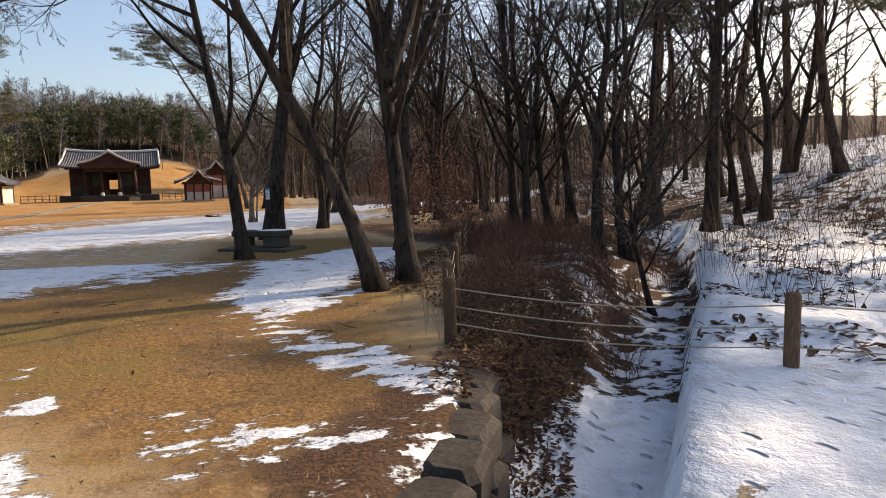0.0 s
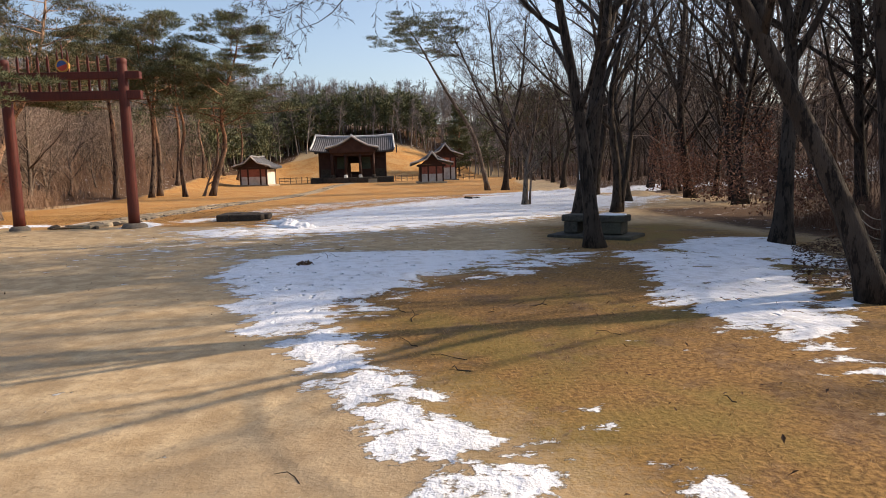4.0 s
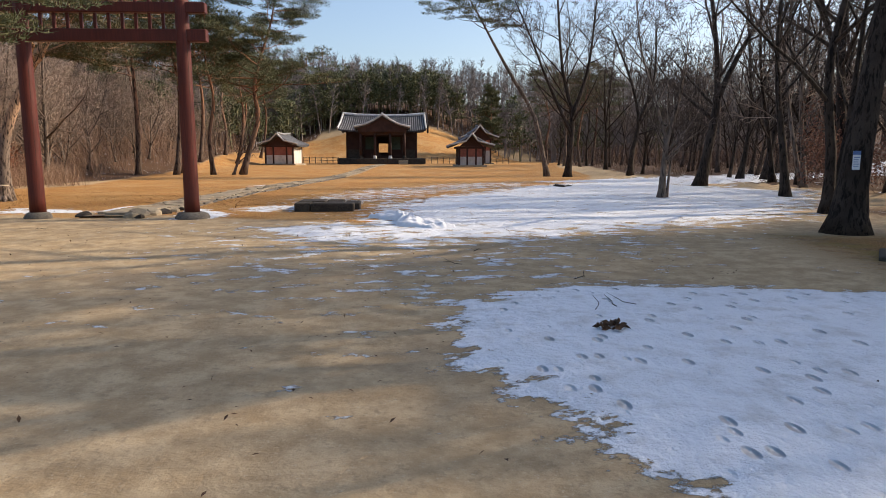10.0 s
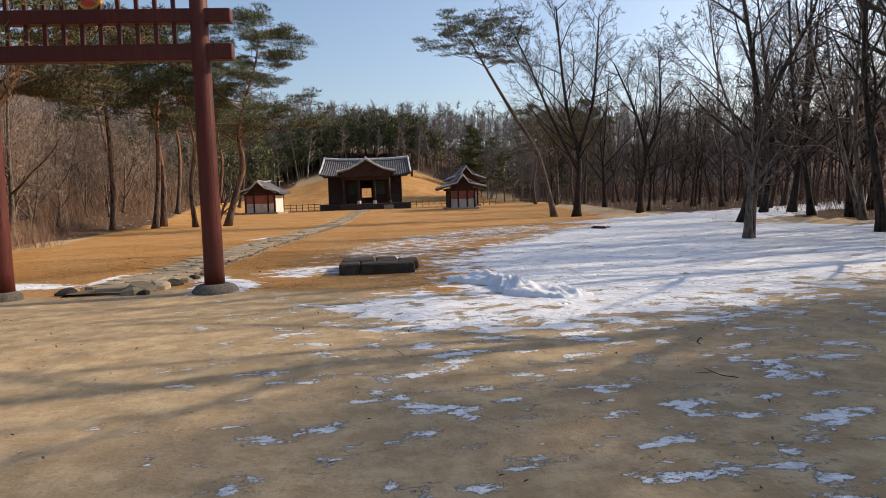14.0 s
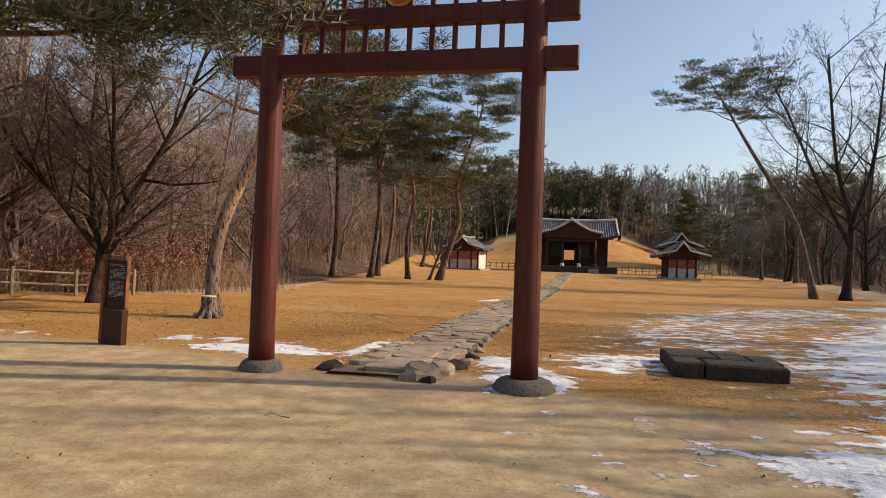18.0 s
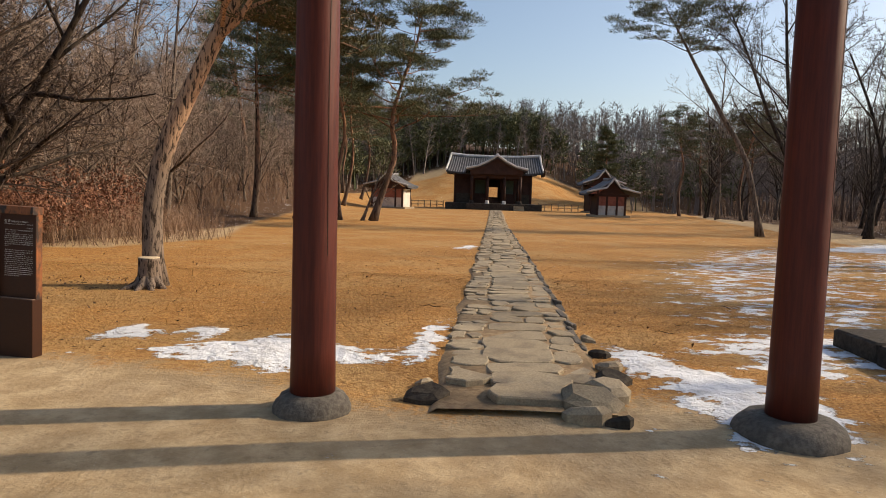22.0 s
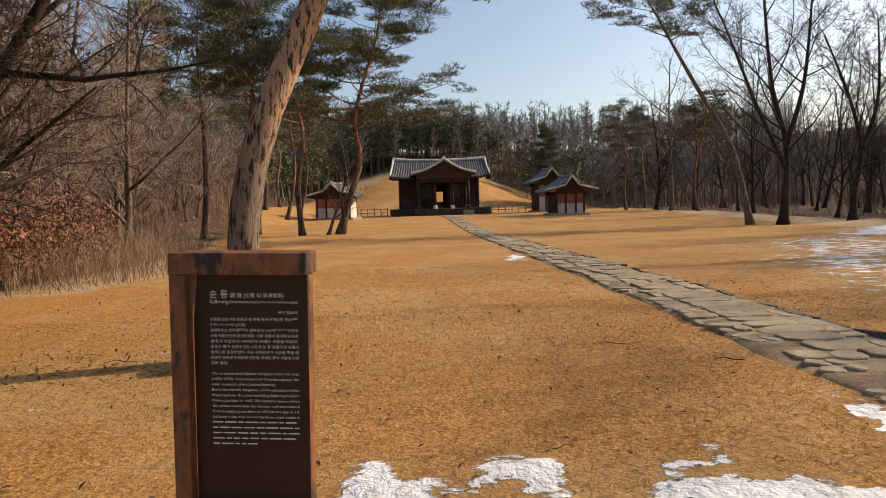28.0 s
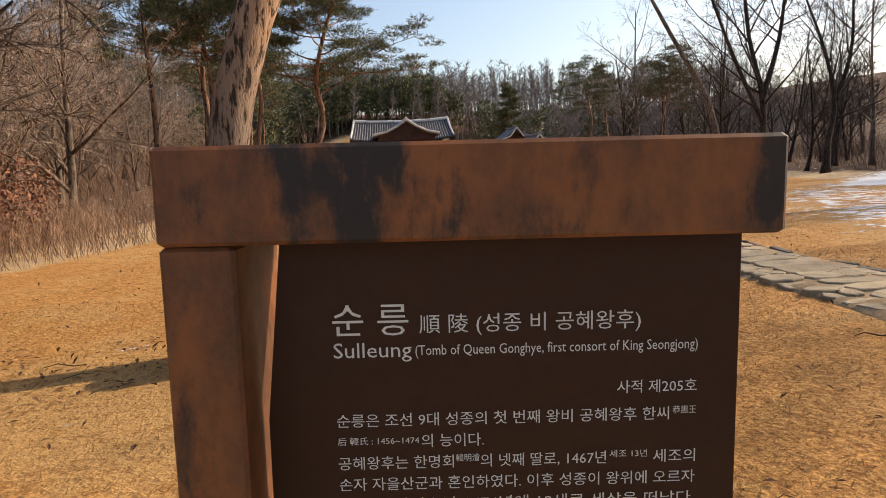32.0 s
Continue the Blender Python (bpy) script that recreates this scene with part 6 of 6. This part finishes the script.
def fallen_twigs():
    rng = Rng(51)
    spots = [(8.6, -9.55), (8.75, -9.45), (8.45, -9.6), (14.4, 15.4), (14.9, 15.6)] + [(rng.uniform(9, 14), rng.uniform(-20, -13)) for _ in range(16)] + [(rng.uniform(-9, 9), rng.uniform(-14, -1)) for _ in range(16)] + [(rng.uniform(-10, 4), rng.uniform(2, 9)) for _ in range(14)] + [(-8.1, 5.9), (-7.6, 5.7), (-7.0, 5.9), (-7.2, 6.2)]
    for i, (x, y) in enumerate(spots):
        big = 3 <= i < 5
        r = (0.09 if i == 3 else 0.05) if big else rng.uniform(0.003, 0.007)
        ln = 0.9 if big else rng.uniform(0.12, 0.38)
        a = rng.uniform(0, math.pi)
        z = lie(x, y) + r * 0.7 + (0.035 if i < 3 else 0)
        s = Shape()
        line = [(x + (k - 1.5) / 3 * ln * math.cos(a) + rng.uniform(-0.03, 0.03), y + (k - 1.5) / 3 * ln * math.sin(a) + rng.uniform(-0.03, 0.03), z + (0.02 if k == 2 else 0)) for k in range(4)]
        s.tube(line, [r, r * 0.9, r * 0.7, r * 0.4], 5)
        if i < 3 or rng.random() < 0.4:
            p = Vector(line[2])
            s.tube([p, p + Vector((0.1 * math.cos(a + 0.7), 0.1 * math.sin(a + 0.7), 0.05))], [r * 0.6, r * 0.3], 4)
        tagged(part("fallen_log" if big else "fallen_twig", s, BARK), "weathered dark log lying in the snow" if big else "dry dark twig lying on the ground", "branch", "" if big else "fallen twigs")


fallen_twigs()


def leaf_clump(x, y):
    rng = Rng(61)
    s = Shape()
    for _ in range(70):
        r, a = 0.11 * math.sqrt(rng.random()), rng.uniform(0, 2 * math.pi)
        c = Vector((x + 1.3 * r * math.cos(a), y + r * math.sin(a), lie(x, y) + 0.045 + rng.uniform(0, 0.09) * (1 - r / 0.13)))
        d = rng.way(0.7) * rng.uniform(0.025, 0.05)
        w = d.cross(rng.way()).normalized() * 0.018
        s.face(c - d, c + w, c + d, c - w)
    tagged(part("leaf_clump", s, DEAD_LEAF), "dark clump of dead leaves lying on trodden snow", "leaves")


leaf_clump(8.31, -10.43)

# ---- brush, leaves and grass ----
def stems_in(name, label, ring, count, tall, material, seed, spread=0.35, twigs=3, keep=None, clump=None):
    """A thicket of thin stems with side twigs, in one mesh."""
    rng = Rng(seed)
    s = Shape()
    xs, ys = [p[0] for p in ring], [p[1] for p in ring]
    px = np.array([rng.uniform(min(xs), max(xs)) for _ in range(count * 4)])
    py = np.array([rng.uniform(min(ys), max(ys)) for _ in range(count * 4)])
    ok = inside(px, py, ring) > 0
    if clump:
        ok &= (np.sin(px * clump + 1.3) * np.sin(py * clump * 0.8 + 0.4) + 0.35 * np.sin(px * 2.9 * clump) > -0.1)
    px, py = px[ok][:count], py[ok][:count]
    pz = height(px, py)
    for x, y, z in zip(px, py, pz):
        h = tall * rng.uniform(0.45, 1.1)
        a = rng.uniform(0, 2 * math.pi)
        lean = h * spread * rng.uniform(0.2, 1.2)
        p0 = Vector((x, y, z - 0.03))
        p1 = p0 + Vector((math.cos(a) * lean * 0.35 + rng.uniform(-0.12, 0.12) * h, math.sin(a) * lean * 0.35 + rng.uniform(-0.12, 0.12) * h, h * 0.55))
        p2 = p0 + Vector((math.cos(a) * lean, math.sin(a) * lean, h))
        w = Vector((math.sin(a + 0.6), -math.cos(a + 0.6), 0)) * (0.0035 + 0.0018 * tall)
        n = len(s.v)
        s.v.extend((tuple(p0 - w), tuple(p0 + w), tuple(p1 + w * 0.7), tuple(p1 - w * 0.7), tuple(p2)))
        s.f.extend(((n, n + 1, n + 2, n + 3), (n + 3, n + 2, n + 4)))
        for _ in range(twigs):
            u = rng.uniform(0.25, 0.95)
            q = p0.lerp(p1, u / 0.6) if u < 0.6 else p1.lerp(p2, (u - 0.6) / 0.4)
            e = q + Vector((rng.uniform(-1, 1), rng.uniform(-1, 1), rng.uniform(0.1, 1.0))).normalized() * h * rng.uniform(0.15, 0.35)
            n = len(s.v)
            s.v.extend((tuple(q - w * 0.6), tuple(q + w * 0.6), tuple(e)))
            s.f.append((n, n + 1, n + 2))
    return tagged(part(name, s, material), label, "brush", kind="stuff")


def leaves_in(name, label, ring, count, size, material, seed, low=0.0, high=0.02, clump=None, category="leaves"):
    """Small folded leaves, on the ground or hung in a bush."""
    rng = Rng(seed)
    s = Shape()
    xs, ys = [p[0] for p in ring], [p[1] for p in ring]
    px = np.array([rng.uniform(min(xs), max(xs)) for _ in range(count * 4)])
    py = np.array([rng.uniform(min(ys), max(ys)) for _ in range(count * 4)])
    ok = inside(px, py, ring) > 0
    if clump:
        ok &= (np.sin(px * clump + 0.7) * np.sin(py * clump * 1.1 + 2.1) + 0.4 * np.sin(px * 2.3 * clump + py) > 0.15)
    px, py = px[ok][:count], py[ok][:count]
    pz = height(px, py)
    for x, y, z in zip(px, py, pz):
        k = 0.35 + 0.65 * abs(math.sin(x * 0.9 + 0.5) * math.sin(y * 1.1 + 1.0)) if high > 0.1 else 1.0
        c = Vector((x, y, z + 0.012 + low + (high - low) * k * rng.random() ** 0.8))
        flat = high < 0.1
        d = (rng.way(0.3 if flat else 1.0)).normalized()
        w = d.cross(Vector((0, 0, 1)) if flat else rng.way()).normalized()
        k = size * rng.uniform(0.6, 1.3)
        up = Vector((0, 0, k * 0.18))
        n = len(s.v)
        s.v.extend((tuple(c - d * k), tuple(c + w * k * 0.45 + up), tuple(c + d * k), tuple(c - w * k * 0.45 + up)))
        s.f.extend(((n, n + 1, n + 2), (n, n + 2, n + 3)))
    return tagged(part(name, s, material), label, category, kind="stuff")


BRUSH_LEFT = [(-18, 6), (-12.2, 11.6), (-9.9, 14.2), (-8.8, 18.6), (-11.5, 20.5), (-13.5, 27), (-17, 27), (-24, 12)]
stems_in("dry_brush", "dense grey-brown dry brush along the lawn's edge", BRUSH_LEFT, 8000, 1.25, BRUSH, 71, 0.9, 7)
stems_in("wood_brush", "tangled brown undergrowth in the western wood", [(-15, 3), (-13.5, 12), (-13, 28), (-17, 40), (-18, 95), (-50, 95), (-50, 3)], 7800, 4.2, BRUSH, 72, 1.0, 10, clump=0.5)
leaves_in("rust_bushes", "rust-brown oak leaves still hanging on low bushes", [(-20, 8), (-12.6, 11.2), (-11.0, 15.5), (-11.9, 20), (-17, 23), (-24, 18)], 15000, 0.055, RUST, 73, 0.2, 2.7, 0.55)
leaves_in("leaf_litter", "dry leaf crumbs and grit on the sandy road", [(-10, -1), (12, -3), (9, -16), (4, -13), (-6, -8)], 700, 0.02, DEAD_LEAF, 84, 0, 0.015)
leaves_in("rust_bushes", "dull rust-brown leaves massed on bushes behind the brush", [(-14.8, 9.2), (-11.6, 12.2), (-11.4, 17.5), (-15, 18.5)], 9000, 0.06, RUST, 85, 0.4, 2.4)
stems_in("bank_brush", "dark brown brush along the ditch", [(15.4, -16.6), (16.8, -14.4), (19.0, -10.6), (19.5, -6), (26, -4), (24, -12), (18.6, -15.6), (16.8, -17.2)], 5200, 0.7, BRUSH_BANK, 74, 0.7, 5, clump=0.9)
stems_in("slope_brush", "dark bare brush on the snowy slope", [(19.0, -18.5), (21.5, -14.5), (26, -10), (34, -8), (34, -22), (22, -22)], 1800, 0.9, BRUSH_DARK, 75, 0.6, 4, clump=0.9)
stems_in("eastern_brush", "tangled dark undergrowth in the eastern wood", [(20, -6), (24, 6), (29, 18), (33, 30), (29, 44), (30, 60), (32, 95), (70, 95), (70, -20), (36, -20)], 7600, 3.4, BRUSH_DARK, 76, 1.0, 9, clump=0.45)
leaves_in("beech_leaves", "rust-brown leaves hanging in young trees", [(19.5, 1), (23, 0), (27, 6), (28, 12), (23.5, 11.5), (21, 6)], 11000, 0.055, RUST, 77, 0.4, 4.2, 0.6)
leaves_in("rust_bushes", "rust-brown leaves hanging above the ditch", [(17.5, -9), (20, -8), (23, -1), (20, 0)], 2200, 0.06, RUST, 78, 0.3, 2.2, 1.0)
leaves_in("leaf_litter", "brown fallen leaves on the ditch's bank", [(13.9, -19.6), (15.2, -17.4), (15.4, -15.6), (14.9, -13.6), (17.2, -10), (20.5, -8), (24, -8), (20.4, -13.6), (17.4, -16.9), (15.5, -19.0), (14.5, -20.2)], 11000, 0.045, DEAD_LEAF, 79, 0, 0.04)
leaves_in("leaf_litter", "deep brown leaves banked up along the ditch", [(14.1, -20.0), (14.9, -17.9), (15.6, -16.2), (16.6, -14.0), (18.6, -12.6), (18.4, -15.4), (16.9, -17.6), (15.5, -19.3), (14.6, -20.7)], 9000, 0.05, DEAD_LEAF, 86, 0, 0.07)
stems_in("bank_brush", "dark matted brush hanging over the ditch", [(14.9, -18.2), (15.9, -15.9), (17.4, -13.2), (19.4, -11.6), (20.4, -13.4), (18.9, -16.0), (17.6, -17.8), (16.6, -17.4), (15.6, -18.6)], 2400, 0.45, BRUSH_BANK, 87, 1.1, 6)
stems_in("dry_weeds", "pale dry weed stalks round a fence post", [(14.5, -18.2), (14.9, -18.3), (15.5, -16.9), (15.1, -16.7)], 15, 1.1, BRUSH, 88, 0.5, 4)
leaves_in("leaf_litter", "brown fallen leaves on the snowy slope", [(17.0, -19), (20.6, -15.2), (25, -10), (34, -6), (34, -24), (18, -24)], 7000, 0.07, DEAD_LEAF, 80, 0, 0.05, 1.3)
leaves_in("leaf_litter", "scattered dry leaves on the turf", [(-10, 1.6), (3, 1.6), (3, 12), (-10, 12)], 650, 0.032, DEAD_LEAF, 81, 0, 0.02)
leaves_in("leaf_litter", "scattered dry leaves on trodden ground", [(9.5, -22), (14, -20), (16, -12), (13.5, -6), (11.5, -12)], 300, 0.026, DEAD_LEAF, 82, 0, 0.02)
leaves_in("leaf_litter", "dry leaves caught at the pine's foot", [(-8.6, 5.2), (-6.3, 5.2), (-5.5, 6.4), (-6.5, 7.0), (-8.2, 6.6)], 150, 0.035, DEAD_LEAF, 83, 0, 0.02)


def turf():
    """Short dry blades on the turf that the way passes."""
    rng = Rng(90)
    s = Shape()
    spread = [((-10.5, 1.6), (4.0, 9.0), 62000, 0.045), ((-9, 9), (5, 16), 9000, 0.05), ((1.5, -1.4), (6.5, 4), 7000, 0.035), ((9.5, -21), (15.5, -8), 30000, 0.026)]
    for (x0, y0), (x1, y1), count, tall in spread:
        px = np.array([rng.uniform(x0, x1) for _ in range(count)])
        py = np.array([rng.uniform(y0, y1) for _ in range(count)])
        ok = (inside(px, py, LAWN) > 0.1) | (inside(px, py, ROUGH) > 0.2)
        c = path_centre(py)
        ok &= (np.abs(px - c) > 0.8) | (py > 60) | (py < 0.2)
        for full, soft, ring in SNOW_RINGS:
            if full > 0.55:
                ok &= inside(px, py, ring) < -0.05
        ok &= ~((px > 3.8) & (px < 5.6) & (py > 1.5) & (py < 3.2))
        px, py = px[ok], py[ok]
        pz = height(px, py)
        for x, y, z in zip(px, py, pz):
            a, h = rng.uniform(0, 2 * math.pi), tall * rng.uniform(0.5, 1.4)
            w = 0.004
            n = len(s.v)
            s.v.extend(((x - w * math.sin(a), y + w * math.cos(a), z - 0.004), (x + w * math.sin(a), y - w * math.cos(a), z - 0.004), (x + math.cos(a) * h * 1.1, y + math.sin(a) * h * 1.1, z + h * 0.55)))
            s.f.append((n, n + 1, n + 2))
    tagged(part("dry_grass", s, BLADE), "short golden winter grass blades", "grass", kind="stuff")


turf()
